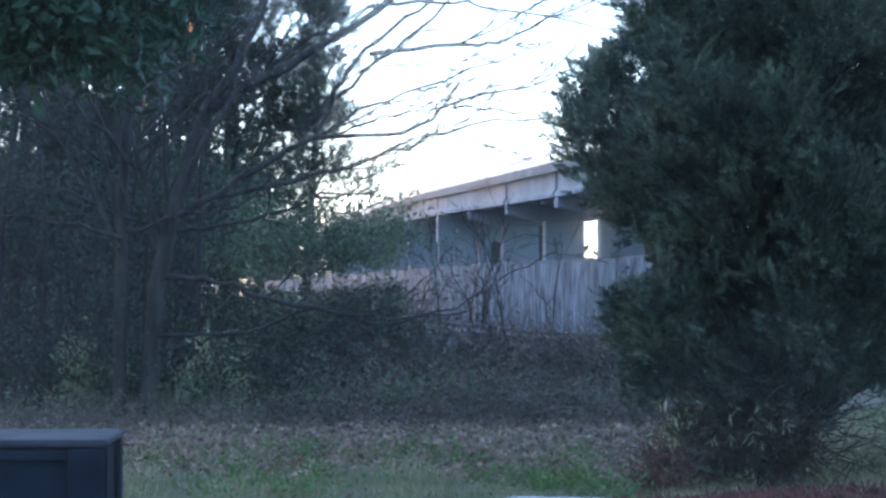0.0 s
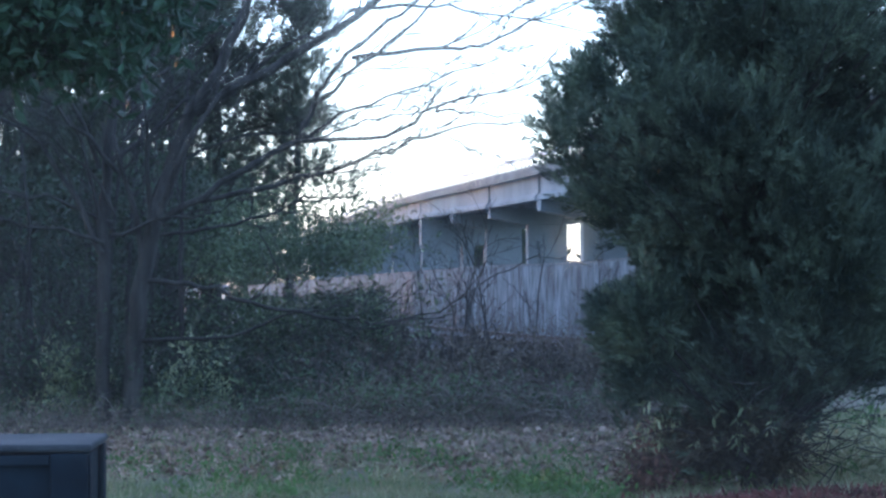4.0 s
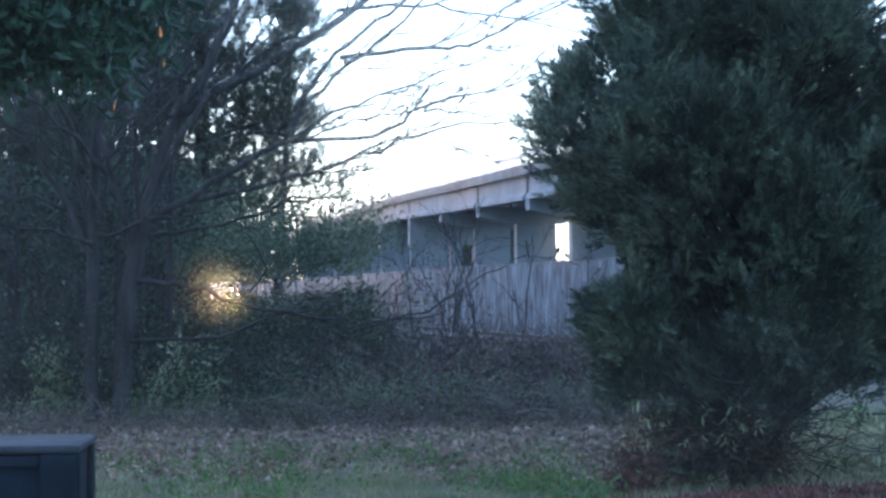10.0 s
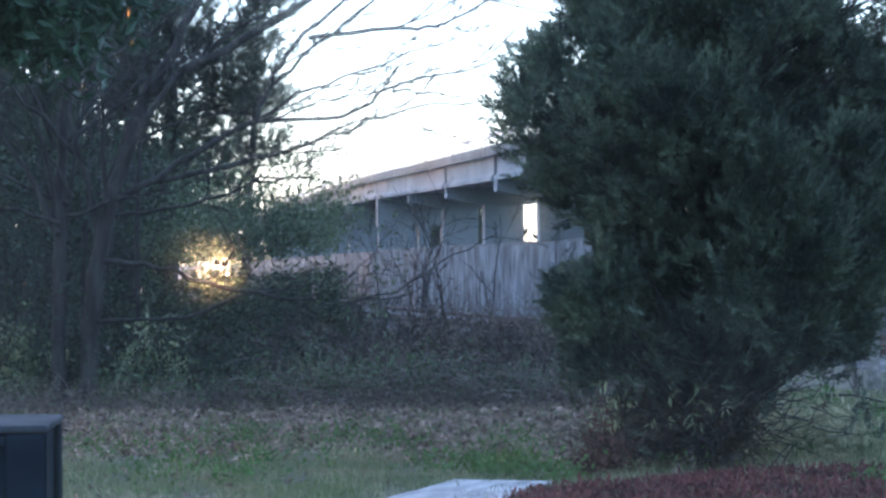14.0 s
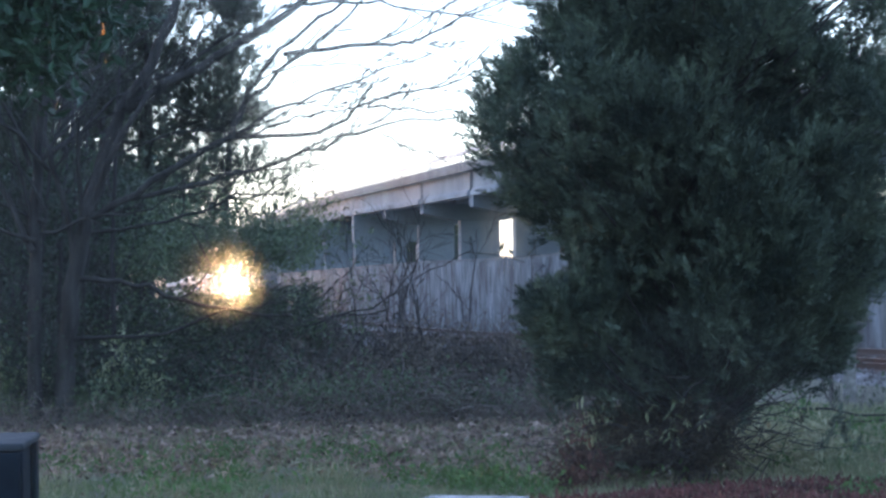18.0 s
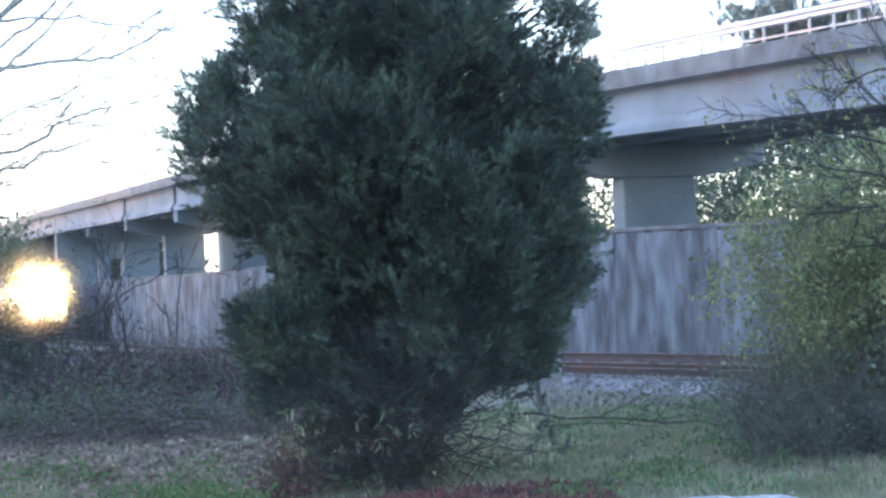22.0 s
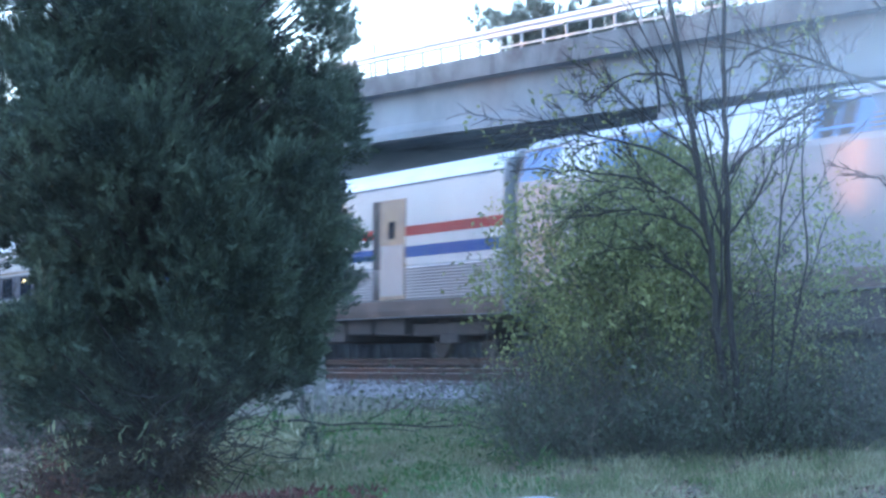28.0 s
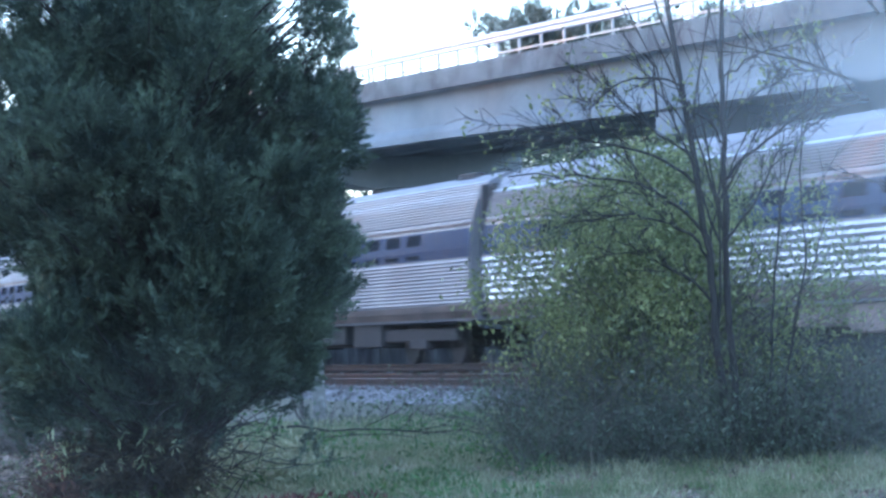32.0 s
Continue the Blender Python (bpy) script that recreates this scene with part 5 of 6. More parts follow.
def leafy_shrub():
    """The big privet at the lawn's edge with bare stems standing in it."""
    rng = random.Random(61)
    m = facing(18.75, 26.7)
    t = empty("privet_shrub", m, label="large yellow-green privet shrub, twiggy below", category="shrub")
    zs = [0.0, 0.6, 1.2, 1.8, 2.3, 2.7, 2.95]
    left = [1.5, 1.85, 2.02, 2.02, 1.8, 1.38, 0.3]
    right = [2.5, 2.9, 3.0, 2.8, 2.3, 1.5, 0.4]
    tubes, cs = Tubes(), []
    for _ in range(430):
        z = 3.0 * rng.random() ** 0.75
        w = rng.uniform(0, 2 * math.pi)
        reach = float(np.interp(z, zs, right if math.cos(w) > 0 else left)) * rng.uniform(0.35, 1.0)
        tip = Vector((math.cos(w) * reach, math.sin(w) * reach * 0.8, z))
        root = Vector((rng.gauss(0, 0.3), rng.gauss(0, 0.3), 0))
        mid = root.lerp(tip, 0.5) + Vector((0, 0, 0.25))
        pts = [root, root.lerp(mid, 0.5), mid, mid.lerp(tip, 0.5), tip]
        tubes.add(pts, 0.012, 0.003, 4)
        if (z > 0.5 or rng.random() < 0.35) and (tip.x < 0.9 or rng.random() < 0.5):
            for q in (2, 3, 3, 4, 4, 4):
                cs.append(pts[q] + Vector((rng.gauss(0, 0.12), rng.gauss(0, 0.12), rng.gauss(0, 0.11))))
    for _ in range(760):
        w = rng.uniform(0, 2 * math.pi)
        r = 1.7 * math.sqrt(rng.random())
        p = Vector((math.cos(w) * r, math.sin(w) * r * 0.8, 0))
        tubes.add(wander(rng, p, Vector((rng.gauss(0, 0.35), rng.gauss(0, 0.35), 1)), rng.uniform(0.5, 1.5), 6, 0.16), 0.006, 0.002, 3)
    tubes.put("stems", M["twig"], t, "grey-brown twiggy stems")
    leaf_cloud("foliage", cs, 20, 0.11, 0.07, 0.45, M["privet"], t, 63, "small yellow-green leaves")


leafy_shrub()
thicket("shrub_undergrowth", 15.4, 26, 23.4, 27.5, lambda az: 1.35 + 0.5 * noise.noise(Vector((az * 0.9, 2.0, 5.0))), 1700, 65, "grey tangle of bare stems and weeds under the shrub", mat="dusky_stem", leafy=0.45, leaf=("dusky", 0.036), arch=0.6, radius=0.004)

thicket("dry_stalks", 15.2, 26, 23.2, 26.2, 1.1, 150, 69, "pale dry stalks standing in the undergrowth", mat="pale_bark", arch=0.25, radius=0.0035)


SAPLING = [
    limb(0.044, 0.022, 3, 0.0, (-0.12, -0.1), (-0.17, 0.8), (-0.22, 1.77), (-0.29, 2.69), (-0.41, 3.78), (-0.6, 6.0), thick=1.0),
    limb(0.038, 0.019, 3, -0.15, (-0.05, -0.1), (-0.06, 1.76), (-0.03, 2.83), (0.02, 3.75), (0.1, 5.6), thick=1.0),
    limb(0.018, 0.008, 3, 0.2, (-0.04, 3.02), (-0.15, 3.25), (-0.4, 3.4), thick=1.0),
    limb(0.02, 0.008, 4, 0.3, (-0.03, 2.67), (0.2, 2.87), (0.59, 3.14), (0.98, 3.36), (1.3, 3.4), thick=1.0),
    limb(0.02, 0.007, 5, 0.3, (-0.27, 2.61), (-0.55, 2.87), (-1.02, 3.06), (-1.56, 3.18), (-1.95, 3.3), thick=1.0),
    limb(0.02, 0.007, 5, 0.2, (-0.22, 2.15), (-0.47, 2.43), (-0.83, 2.67), (-1.42, 2.79), (-2.05, 2.82), thick=1.0),
    limb(0.018, 0.007, 5, 0.3, (-0.23, 1.93), (-0.48, 2.24), (-0.9, 2.38), (-1.5, 2.36), thick=1.0),
    limb(0.018, 0.016, 0, 0.0, (-0.63, 3.3), (-0.63, 3.79), (-0.72, 3.92), thick=1.0),
    limb(0.022, 0.01, 3, -0.2, (0.22, -0.1), (0.28, 0.78), (0.39, 1.73), (0.49, 2.42), (0.7, 3.1), thick=1.0),
]
SAPLING_SIDE = [
    limb(0.02, 0.009, 3, -0.3, (0.35, -0.1), (0.44, 0.77), (0.69, 1.82), (0.68, 2.68), (0.8, 3.6), thick=1.0),
    limb(0.016, 0.006, 4, 0.2, (-0.4, 3.59), (-0.72, 3.69), (-1.1, 3.55), thick=1.0),
    limb(0.016, 0.006, 4, 0.1, (0.02, 3.64), (0.31, 3.83), (0.75, 3.92), thick=1.0),
    limb(0.018, 0.006, 4, 0.2, (-0.3, 2.9), (-0.75, 3.25), (-1.2, 3.75), thick=1.0),
    limb(0.018, 0.006, 4, -0.2, (-0.2, 1.5), (-0.6, 1.9), (-1.1, 2.05), thick=1.0),
    limb(0.018, 0.006, 4, 0.2, (-0.05, 2.1), (0.3, 2.5), (0.45, 2.9), thick=1.0),
    limb(0.016, 0.006, 4, 0.2, (-0.02, 3.2), (0.3, 3.45), (0.5, 3.55), thick=1.0),
]
bare_tree("twin_stemmed_sapling", facing(20.4, 24.2), SAPLING + SAPLING_SIDE, 71, M["bark"], "leafless sapling of two dark stems in a shrub", 7, 2, ratio=0.4, spread=0.85, leaves=(0.12, 0.07, 0.065, M["privet"]), least=0.0042, wobble=0.012, more=2.4)
bare_tree("slender_bare_tree", facing(24.4, 22.5), [
    limb(0.06, 0.03, 3, 0.0, (0.2, -0.1), (0.17, 0.55), (0.12, 2.04), (0.05, 2.83), (-0.04, 3.34), (-0.11, 4.14), (-0.4, 6.0), thick=1.0),
    limb(0.026, 0.007, 5, 0.2, (-0.03, 3.19), (-0.31, 3.33), (-0.65, 3.48), (-1.03, 3.64), (-1.55, 3.78), thick=1.0),
    limb(0.02, 0.006, 5, 0.1, (-0.05, 3.21), (-0.37, 3.21), (-0.67, 3.11), (-0.95, 2.88), thick=1.0),
    limb(0.022, 0.008, 3, 0.0, (-0.08, 3.84), (-0.31, 4.15), (-0.6, 4.7), thick=1.0),
    limb(0.024, 0.008, 3, 0.0, (-0.01, 3.14), (0.3, 3.16), (0.9, 3.4), thick=1.0),
    limb(0.018, 0.006, 4, 0.2, (0.12, 2.04), (-0.13, 2.35), (-0.4, 2.54), thick=1.0),
    limb(0.02, 0.006, 4, 0.2, (0.1, 2.4), (0.4, 2.8), (0.9, 3.0), thick=1.0),
], 73, M["bark"], "slender leafless tree with crooked side branches", 5, 2, ratio=0.4, least=0.0042, wobble=0.007, more=1.8)
bare_tree("fallen_branch", facing(11.9, 31.0), [
    ([(-1.1, 0, 0.28), (-0.4, 0, 0.22), (0.3, -0.1, 0.15), (0.9, -0.1, 0.12), (1.5, -0.2, 0.05)], 0.022, 0.008, 5),
    ([(-0.8, 0, 0.1), (-0.1, 0.1, 0.12), (0.7, 0.1, 0.06)], 0.016, 0.006, 4),
], 75, M["bark"], "fallen dead branch lying on the grass", 5, 2)


def far_crown(az, dist, tall, seed, reach):
    rng = random.Random(seed)
    t = empty("far_tree", facing(az, dist), label="distant thin-crowned pine behind the viaduct", category="tree", group="pines behind the viaduct")
    tubes, cs = Tubes(), []
    trunk = wander(rng, Vector((0, 0, -0.2)), Vector((0, 0, 1)), tall, 8, 0.03)
    tubes.add(trunk, 0.3, 0.08, 8)
    for _ in range(80):
        w = rng.uniform(0, 2 * math.pi)
        pts = wander(rng, trunk[4].lerp(trunk[8], rng.random() ** 0.8), Vector((math.cos(w), math.sin(w), 0.15)), rng.uniform(1.5, reach), 5, 0.15)
        tubes.add(pts, 0.07, 0.02, 4)
        cs += [q + Vector((rng.gauss(0, 0.3), rng.gauss(0, 0.3), rng.gauss(0, 0.25))) for q in pts[2:] for _ in range(3)]
    tubes.put("trunk", M["bark"], t)
    plume_cloud("crown", cs, [Vector((0.1, 0, 0.6))] * len(cs), 0.5, 30, 0.4, 0.06, M["pine"], t, seed + 1, "dark needle tufts", 0.8)


far_crown(16.7, 125, 15.7, 91, 4.6)
far_crown(18.6, 135, 16.0, 97, 4.0)
far_crown(20.2, 128, 15.4, 99, 4.0)


def behind_viaduct():
    """Scrubby trees beyond the viaduct, seen between its piers."""
    rng = random.Random(93)
    t = empty("scrub_beyond", label="thin winter scrub beyond the viaduct", category="brush", kind="stuff")
    tubes, cs = Tubes(), []
    for i in range(330):
        s, off = [rng.uniform(-40, 30), rng.uniform(32, 84), rng.uniform(150, 430)][i % 3], rng.uniform(18, 34)
        p, _h = rail_point(s, off, -0.1)
        hgt = [rng.uniform(4.0, 8.0), rng.uniform(6.5, 10.5), rng.uniform(7, 12)][i % 3]
        pts = wander(rng, p, Vector((rng.gauss(0, 0.1), rng.gauss(0, 0.1), 1)), hgt, 6, 0.1)
        tubes.add(pts, 0.06, 0.015, 5)
        for q in pts[2:]:
            for _ in range(3):
                e = wander(rng, q, Vector((rng.gauss(0, 1), rng.gauss(0, 1), 0.5)), 1.1, 4, 0.15)
                tubes.add(e, 0.015, 0.004, 3)
                cs += e[2:]
    cs = [c for c in cs if not 2.98 < math.degrees(math.atan2(c.x, c.y)) < 3.85]
    dark = []
    for i in range(290):
        p, _h = rail_point(rng.uniform(142, 330), rng.uniform(16, 30), -0.1)
        for _ in range(16):
            dark.append(p + Vector((rng.gauss(0, 1.5), rng.gauss(0, 1.5), rng.uniform(0.5, 8.5))))
    tubes.put("stems", M["twig"], t)
    leaf_cloud("foliage", cs, 7, 0.35, 0.3, 0.5, M["vine"], t, 94)
    leaf_cloud("evergreens", [c for c in dark if not 2.9 < math.degrees(math.atan2(c.x, c.y)) < 3.95], 8, 0.7, 0.7, 0.5, M["holly"], t, 95)


behind_viaduct()


# ---- lawn: grass and fallen leaves ----
def scatter(az0, az1, d0, d1, count, seed, keep=None):
    rng = random.Random(seed)
    out = []
    while len(out) < count:
        az, d = rng.uniform(az0, az1), math.sqrt(rng.uniform(d0 * d0, d1 * d1))
        if keep is None or keep(az, d, rng):
            p = at(az, d)
            p.z = height(p.x, p.y)
            out.append(p)
    return out


def litter_here(az, d, rng):
    q = noise.noise(Vector((az * 0.35, d * 0.25, 7))) * 2.0
    edge = 23.0 if az < 9 else 29
    return rng.random() < min(1.0, max(0.07, (d - edge + q * 1.3) / 1.6)) if az < 6 else rng.random() < (0.9 if az > 15 and d < 25 else 0.35)


tagged(leaf_cloud("scattered_leaves", scatter(8, 27, 18.5, 30, 8500, 181, litter_here), 1, 0.04, 0.075, 0.6, M["dead_leaf"], None, 182, "scattered small dry leaves in the grass", flat=0.4, lie=0.3), category="leaves", kind="stuff")
tagged(leaf_cloud("fallen_leaves", scatter(-11, 8, 18.5, 34.6, 24000, 81, litter_here), 1, 0.04, 0.1, 0.65, M["dead_leaf"], None, 82, "drift of dry brown and pinkish fallen leaves on the lawn", flat=0.4, lie=0.3), category="leaves", kind="stuff")


def grass_here(az, d, rng):
    q = noise.noise(Vector((az * 0.5, d * 0.5, 1)))
    if az < 9 and d > 23.3 - 2.2 * q:
        return rng.random() < 0.1
    return rng.random() < 0.55 + 0.9 * q


tagged(leaf_cloud("lawn_grass", scatter(-11, 27, 17, 38, 34000, 83, grass_here), 4, 0.035, 0.1, 0.09, M["grass"], None, 84, "short thin winter grass", up=1.6, flat=0.1), category="grass", kind="stuff")


tagged(leaf_cloud("thatch", scatter(-11, 8.3, 18.5, 26, 4200, 185, lambda az, d, r: r.random() < 0.25 + 1.3 * noise.noise(Vector((az * 0.8, d * 0.7, 15)))), 3, 0.05, 0.09, 0.1, M["dry_grass"], None, 186, "pale dry grass lying in the lawn", up=0.5, flat=0.1), category="grass", kind="stuff")
tagged(leaf_cloud("dry_grass", scatter(8.3, 27, 18.5, 38, 16000, 183, lambda az, d, r: r.random() < 0.5 + 1.2 * noise.noise(Vector((az * 0.7, d * 0.6, 5)))), 4, 0.04, 0.11, 0.09, M["dry_grass"], None, 184, "pale dry winter grass blades", up=1.4, flat=0.1), category="grass", kind="stuff")


def clumps(name, spots, seed, mat, high, per, size, label, category="weeds"):
    """Low leafy clumps at spots (azimuth, distance, width)."""
    rng = random.Random(seed)
    cs = []
    for az, d, wide in spots:
        p = at(az, d)
        for _ in range(per):
            c = p + Vector((rng.gauss(0, wide), rng.gauss(0, wide), abs(rng.gauss(0, high)) + 0.03))
            if not in_sightline(math.degrees(math.atan2(c.x, c.y)), math.degrees(math.atan2(c.z - 1.6, c.length))):
                cs.append(c)
    return tagged(leaf_cloud(name, cs, 6, 0.05, size, 0.4, M[mat], None, seed + 1, label, up=0.5), category=category, kind="stuff")


spot_rng = random.Random(191)
clumps("lawn_weeds", [(spot_rng.uniform(-9, 16), spot_rng.uniform(19.5, 27), spot_rng.uniform(0.1, 0.3)) for _ in range(55)] + [(spot_rng.gauss(2.4, 0.7), spot_rng.uniform(20.8, 22.6), 0.22) for _ in range(9)], 192, "lawn_weed", 0.06, 15, 0.07, "small dark green weeds in the lawn")
clumps("rough_weeds", [(spot_rng.uniform(9.5, 24), spot_rng.uniform(27, 35.5), spot_rng.uniform(0.15, 0.45)) for _ in range(24)], 194, "lawn_weed", 0.1, 16, 0.09, "rough green weeds before the railway")
clumps("pale_seedlings", [(spot_rng.uniform(-6.4, 2.5), spot_rng.uniform(34, 36), spot_rng.uniform(0.15, 0.4)) for _ in range(14)], 196, "vine", 0.4, 22, 0.09, "pale green seedlings before the thicket")


clumps("pale_ground_leaves", [(spot_rng.uniform(8.7, 10.2), spot_rng.uniform(23.2, 25.5), spot_rng.uniform(0.1, 0.25)) for _ in range(24)], 202, "dry_grass", 0.16, 20, 0.09, "pale green leaves and dry grass beside the cedar")
# clumps of a paler leaf colour among the trunks
clumps("ivy_clumps", [(spot_rng.gauss(a, 0.12), spot_rng.uniform(36, 37), 0.12) for a in (-8.2, -8.0, -7.5, -5.5, -5.2, -4.8) for _ in range(3)], 204, "pale_leaf", 0.45, 26, 0.1, "clumps of pale green leaves among the trunks")
clumps("green_bush", [(spot_rng.uniform(-1.45, -0.55), spot_rng.uniform(40, 42), 0.22) for _ in range(9)], 198, "vine", 0.6, 60, 0.12, "green leafy bush before the long wall", "bush")
clumps("dead_cedar_sprays", [(spot_rng.gauss(4.9, 0.2), spot_rng.uniform(21.0, 21.5), 0.08) for _ in range(8)], 200, "rusty", 0.18, 13, 0.07, "rust-brown dead bush at the cedar's foot", "brush")


# ---- small things ----
def storage_box():
    """A dark panelled box: stiles and rails stand proud of recessed panels."""
    m = facing(-10.0, 9.75, 0.0) @ Matrix.Rotation(radians(-7), 4, "Z")
    b = empty("storage_box", m, label="dark blue-grey panelled outdoor storage box with flat lid", category="box")
    block("body", (-0.43, 0.43, -0.38, 0.4, 0.03, 1.06), M["bin"], b, bevel=0.008)
    for x0, x1 in ((-0.445, -0.31), (0.31, 0.445)):
        block("stile", (x0, x1, -0.41, -0.382, 0.02, 1.075), M["bin"], b, bevel=0.008)
    for z0, z1 in ((1.03, 1.07), (0.05, 0.16)):
        block("front_rail", (-0.308, 0.308, -0.405, -0.382, z0, z1), M["bin"], b, bevel=0.006)
    for y0, y1 in ((-0.38, -0.28), (0.29, 0.4)):
        block("side_stile", (0.432, 0.455, y0, y1, 0.02, 1.075), M["bin"], b, bevel=0.006)
    block("lid", (-0.45, 0.46, -0.415, 0.42, 1.08, 1.108), M["bin_lid"], b, "flat closed lid, bleached on top", 0.01)
    for x in (-0.36, 0.36):
        for y in (-0.32, 0.34):
            block("foot", (x - 0.04, x + 0.04, y - 0.04, y + 0.04, -0.06, 0.03), M["under"], b)


storage_box()


def garden_edge():
    path = empty("concrete_path", label="pale weathered concrete garden path", category="path", kind="structure")
    for x, y, turn, wide, deep in ((-0.1, 16.45, -17, 0.85, 1.6), (0.38, 18.07, -17, 0.85, 1.6), (0.78, 19.4, -17, 0.8, 1.05), (4.2, 18.5, 3, 0.4, 0.95), (4.7, 18.45, 3, 0.55, 0.95), (5.18, 18.33, 5, 0.4, 0.9)):
        ob = block("slab", (-wide / 2, wide / 2, -deep / 2, deep / 2, -0.1, 0.07), M["slab"], path, bevel=0.015)
        ob.matrix_local = Matrix.Translation((x, y, 0.02)) @ Matrix.Rotation(radians(turn), 4, "Z")
    def edge(az):
        return float(np.interp(az, [1.6, 2.2, 3.3, 5.8, 7.7, 10.4, 12.5], [16.4, 17.4, 19.3, 20.2, 21.3, 21.8, 21.3]))
    v, f, n = [], [], 14
    for i in range(45):
        az = 1.7 + 0.24 * i
        for k in range(n):
            d = 15.4 + (edge(az) - 15.4) * k / (n - 1)
            p = at(az, d)
            lift = 0.07 * min(1.0, (edge(az) - d) / 0.6) * min(1.0, (d - 15.4) / 0.5) * min(1.0, i / 3, (44 - i) / 3)
            v.append((p.x, p.y, height(p.x, p.y) - 0.012 + lift + 0.02 * noise.noise(p * 3) * min(1, lift * 30)))
    for i in range(44):
        for k in range(n - 1):
            a = i * n + k
            f.append((a, a + 1, a + n + 1, a + n))
    tagged(mesh_object("mulch_bed", v, f, M["mulch_soil"], smooth=True), "low bed of dark red bark mulch", "mulch bed", kind="structure")
    tagged(leaf_cloud("red_mulch", [q + Vector((0, 0, 0.05)) for q in scatter(1.9, 12.2, 15.6, 22.2, 26000, 85, lambda az, d, r: d < edge(az) - 0.05)], 1, 0.03, 0.08, 0.32, M["mulch"], None, 86, "reddish bark mulch round the cedar", flat=0.5), category="mulch", kind="stuff")


garden_edge()


def marker_post():
    p = empty("marker_post", facing(10.95, 38.5), label="mottled white concrete post beside the track", category="post")
    block("shaft", (-0.1, 0.1, -0.09, 0.09, -0.1, 1.25), M["post_paint"], p, bevel=0.02)
    block("cap", (-0.11, 0.06, -0.1, 0.1, 1.25, 1.4), M["post_paint"], p, bevel=0.03)
    q = empty("thin_stake", facing(10.55, 38.3), label="thin dark steel stake beside a post", category="post")
    block("stake", (-0.03, 0.03, -0.03, 0.03, -0.1, 1.25), M["under"], q)


marker_post()
thicket("track_weeds", 10.4, 16.5, 36.0, 38.6, 0.5, 280, 67, "dry dark weeds along the ballast shoulder", leafy=0.1, arch=0.3, radius=0.004)


# ---- the room and the smeared window that the camera looks through ----
def smear_material():
    """Window glass with a film of dust and wiped smears: mostly clear, partly hazy."""
    m = bpy.data.materials.new("smeared_glass")
    m.use_nodes = True
    n, l = m.node_tree.nodes, m.node_tree.links
    n.remove(n["Principled BSDF"])
    clear, dust, soft = n.new("ShaderNodeBsdfTransparent"), n.new("ShaderNodeBsdfTranslucent"), n.new("ShaderNodeBsdfRefraction")
    dust.inputs["Color"].default_value = (0.62, 0.88, 1.0, 1)
    # soft: faint rough refraction, added to spread the headlight into a bloom
    soft.inputs["IOR"].default_value, soft.inputs["Roughness"].default_value = 1.012, 0.75
    tc, mp = n.new("ShaderNodeTexCoord"), n.new("ShaderNodeMapping")
    mp.inputs["Rotation"].default_value = (0, radians(42), 0)
    mp.inputs["Scale"].default_value = (9.0, 1.0, 26.0)
    l.new(tc.outputs["Object"], mp.inputs["Vector"])
    streak, blotch = n.new("ShaderNodeTexNoise"), n.new("ShaderNodeTexNoise")
    streak.inputs["Scale"].default_value, streak.inputs["Detail"].default_value = 1.0, 3.0
    blotch.inputs["Scale"].default_value, blotch.inputs["Detail"].default_value = 11.0, 4.0
    l.new(mp.outputs[0], streak.inputs["Vector"])
    l.new(tc.outputs["Object"], blotch.inputs["Vector"])
    sx = n.new("ShaderNodeSeparateXYZ")
    l.new(tc.outputs["Object"], sx.inputs[0])
    side = n.new("ShaderNodeMapRange")
    side.interpolation_type = "SMOOTHSTEP"
    for k, v in zip(("From Min", "From Max", "To Min", "To Max"), SMEAR_SIDE):
        side.inputs[k].default_value = v
    slant = n.new("ShaderNodeMath")
    slant.operation, slant.inputs[1].default_value = "MULTIPLY_ADD", 0.45
    l.new(sx.outputs["Z"], slant.inputs[0])
    l.new(sx.outputs["X"], slant.inputs[2])
    l.new(slant.outputs[0], side.inputs["Value"])
    wipe = n.new("ShaderNodeMapRange")
    for k, v in zip(("From Min", "From Max", "To Min", "To Max"), (0.5, 0.85, 0.0, 0.015)):
        wipe.inputs[k].default_value = v
    l.new(streak.outputs[0], wipe.inputs["Value"])
    spot = n.new("ShaderNodeMapRange")
    for k, v in zip(("From Min", "From Max", "To Min", "To Max"), (0.35, 0.7, 0.4, 1.5)):
        spot.inputs[k].default_value = v
    l.new(blotch.outputs[0], spot.inputs["Value"])
    mul, add = n.new("ShaderNodeMath"), n.new("ShaderNodeMath")
    mul.operation, add.operation = "MULTIPLY", "ADD"
    l.new(side.outputs[0], mul.inputs[0])
    l.new(spot.outputs[0], mul.inputs[1])
    l.new(mul.outputs[0], add.inputs[0])
    l.new(wipe.outputs[0], add.inputs[1])
    film, whole = n.new("ShaderNodeMixShader"), n.new("ShaderNodeMixShader")
    film.inputs[0].default_value = 0.1
    l.new(clear.outputs[0], film.inputs[1])
    l.new(soft.outputs[0], film.inputs[2])
    l.new(add.outputs[0], whole.inputs[0])
    l.new(film.outputs[0], whole.inputs[1])
    l.new(dust.outputs[0], whole.inputs[2])
    l.new(whole.outputs[0], n["Material Output"].inputs["Surface"])
    return m


SMEAR_SIDE = (0.16, 0.29, 0.004, 0.27)


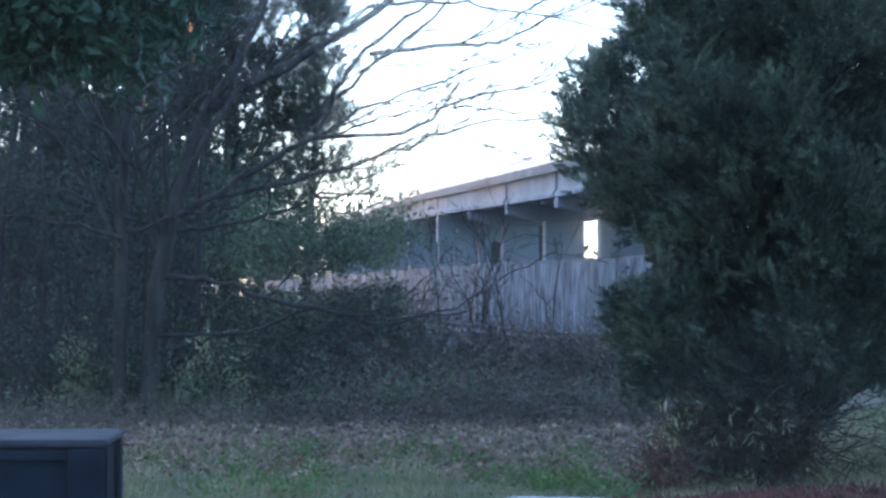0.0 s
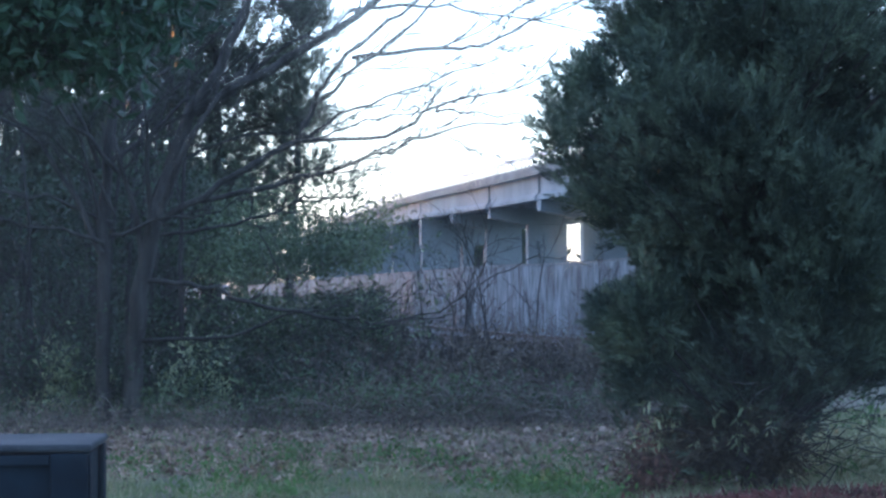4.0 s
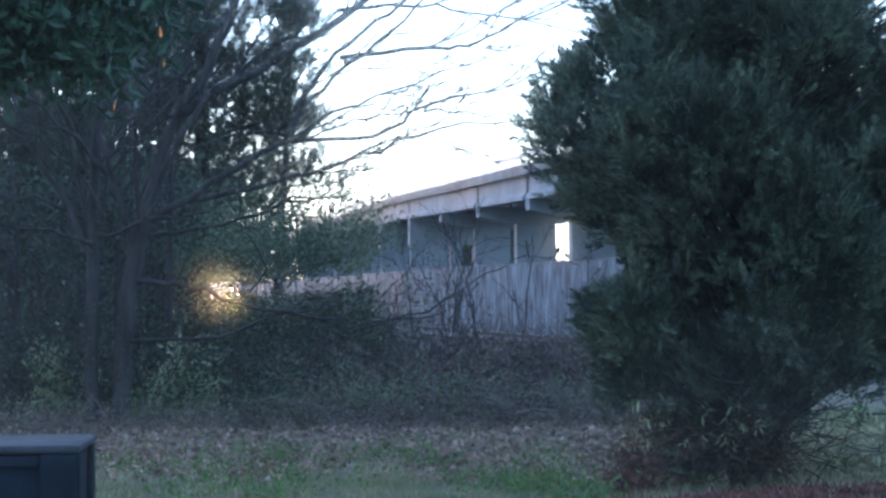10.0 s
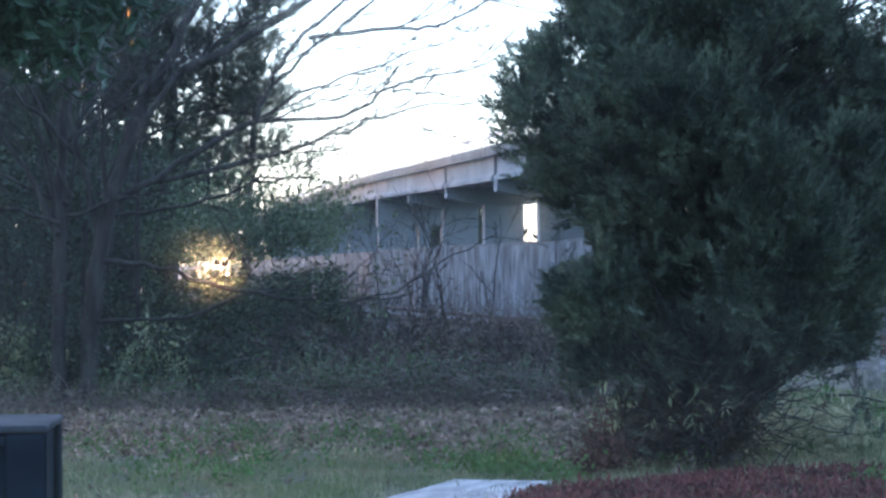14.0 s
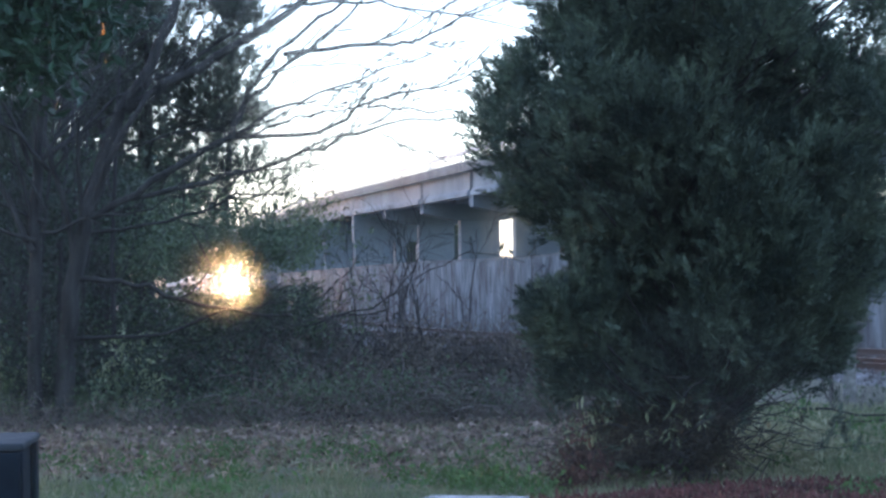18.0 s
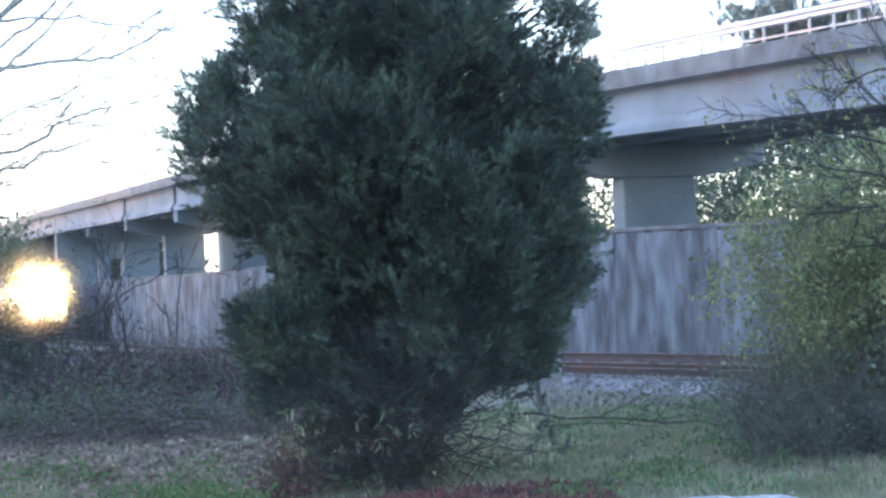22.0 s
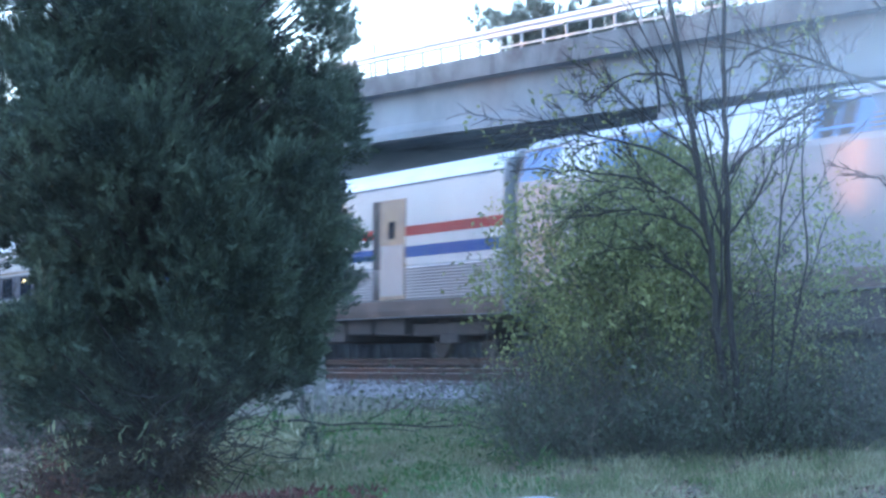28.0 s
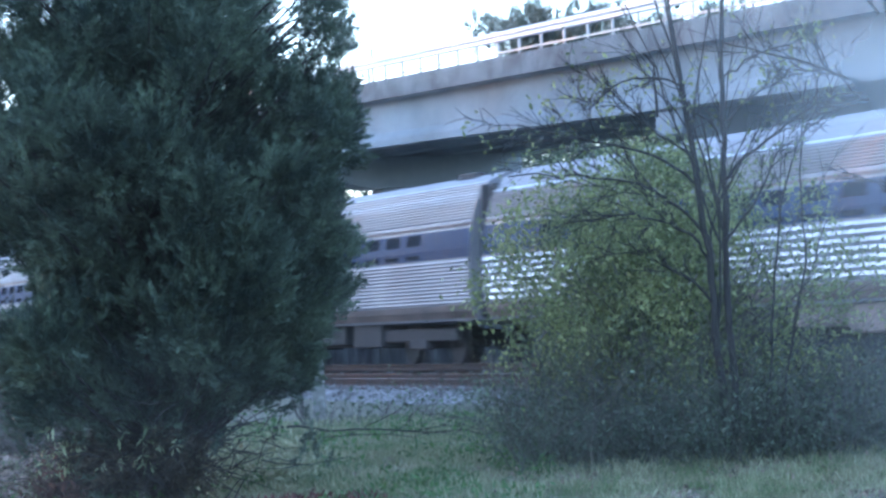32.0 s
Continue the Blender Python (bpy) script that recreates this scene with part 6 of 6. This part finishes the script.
def build_room():
    turn = Matrix.Rotation(-radians(7.0), 4, "Z")
    plaster = material("plaster", (0.5, 0.49, 0.47), 0.9, second=(0.42, 0.41, 0.4), scale=1.5, fine=30, bump=0.1, spread=0.06)
    wood = material("floor_wood", (0.2, 0.13, 0.08), 0.5, second=(0.13, 0.08, 0.05), scale=2, fine=14, stretch=(1, 8, 1))
    y0, y1, w, z1 = 0.62, 0.8, 2.2, 2.5
    house = empty("wall_front", turn, label="plain plastered house wall with one window", category="wall", kind="structure")
    for nm, dims in (("wall_piece", (-w, -0.55, y0, y1, 0.05, z1)), ("wall_piece", (0.55, w, y0, y1, 0.05, z1)), ("wall_piece", (-0.55, 0.55, y0, y1, 0.05, 1.1)), ("wall_piece", (-0.55, 0.55, y0, y1, 2.1, z1))):
        block(nm, dims, plaster, house)
    for nm, dims in (("wall_left", (-w - 0.15, -w, -2.4, y1, 0.05, z1)), ("wall_right", (w, w + 0.15, -2.4, y1, 0.05, z1)), ("wall_back", (-w - 0.15, w + 0.15, -2.55, -2.4, 0.05, z1))):
        ob = block(nm, dims, plaster, None)
        ob.matrix_world = turn
        tagged(ob, "plain plastered wall of the room", "wall", kind="structure")
    ob = block("floor", (-w - 0.15, w + 0.15, -2.55, y1, -0.1, 0.05), wood, None)
    ob.matrix_world = turn
    tagged(ob, "brown wooden floor of the room", "floor", kind="structure")
    ob = block("ceiling", (-w - 0.3, w + 0.3, -2.7, y1 + 0.2, z1, z1 + 0.15), plaster, None)
    ob.matrix_world = turn
    tagged(ob, "plain ceiling of the room", "ceiling", kind="structure")
    win = empty("window_1", turn, label="window with one dusty, smeared pane", category="window", kind="structure")
    for dims in ((-0.55, -0.5, 0.66, 0.74, 1.1, 2.1), (0.5, 0.55, 0.66, 0.74, 1.1, 2.1), (-0.5, 0.5, 0.66, 0.74, 1.1, 1.15), (-0.5, 0.5, 0.66, 0.74, 2.05, 2.1)):
        block("window_frame", dims, M["white"], win, bevel=0.004)
    pane = mesh_object("pane", [(-0.5, 0, -0.45), (0.5, 0, -0.45), (0.5, 0, 0.45), (-0.5, 0, 0.45)], [(0, 1, 2, 3)], smear_material(), win, "dusty smeared glass")
    pane.location = (0, 0.7, 1.6)
    pane.visible_shadow = False


build_room()


# ---- what moves ----
def motions():
    for car, back in TRAIN:
        rows = []
        for t in range(0, 33, 1):
            s = 25.6 * (27.95 - t) + back
            p, h = rail_point(s, 0.0, RAIL_TOP + grade(s))
            rows.append((float(t), Matrix.Translation(p) @ Matrix.Rotation(-h - math.pi / 2, 4, "Z") @ Matrix.Rotation(radians(BANK), 4, "X")))
        walk(car, rows)


motions()
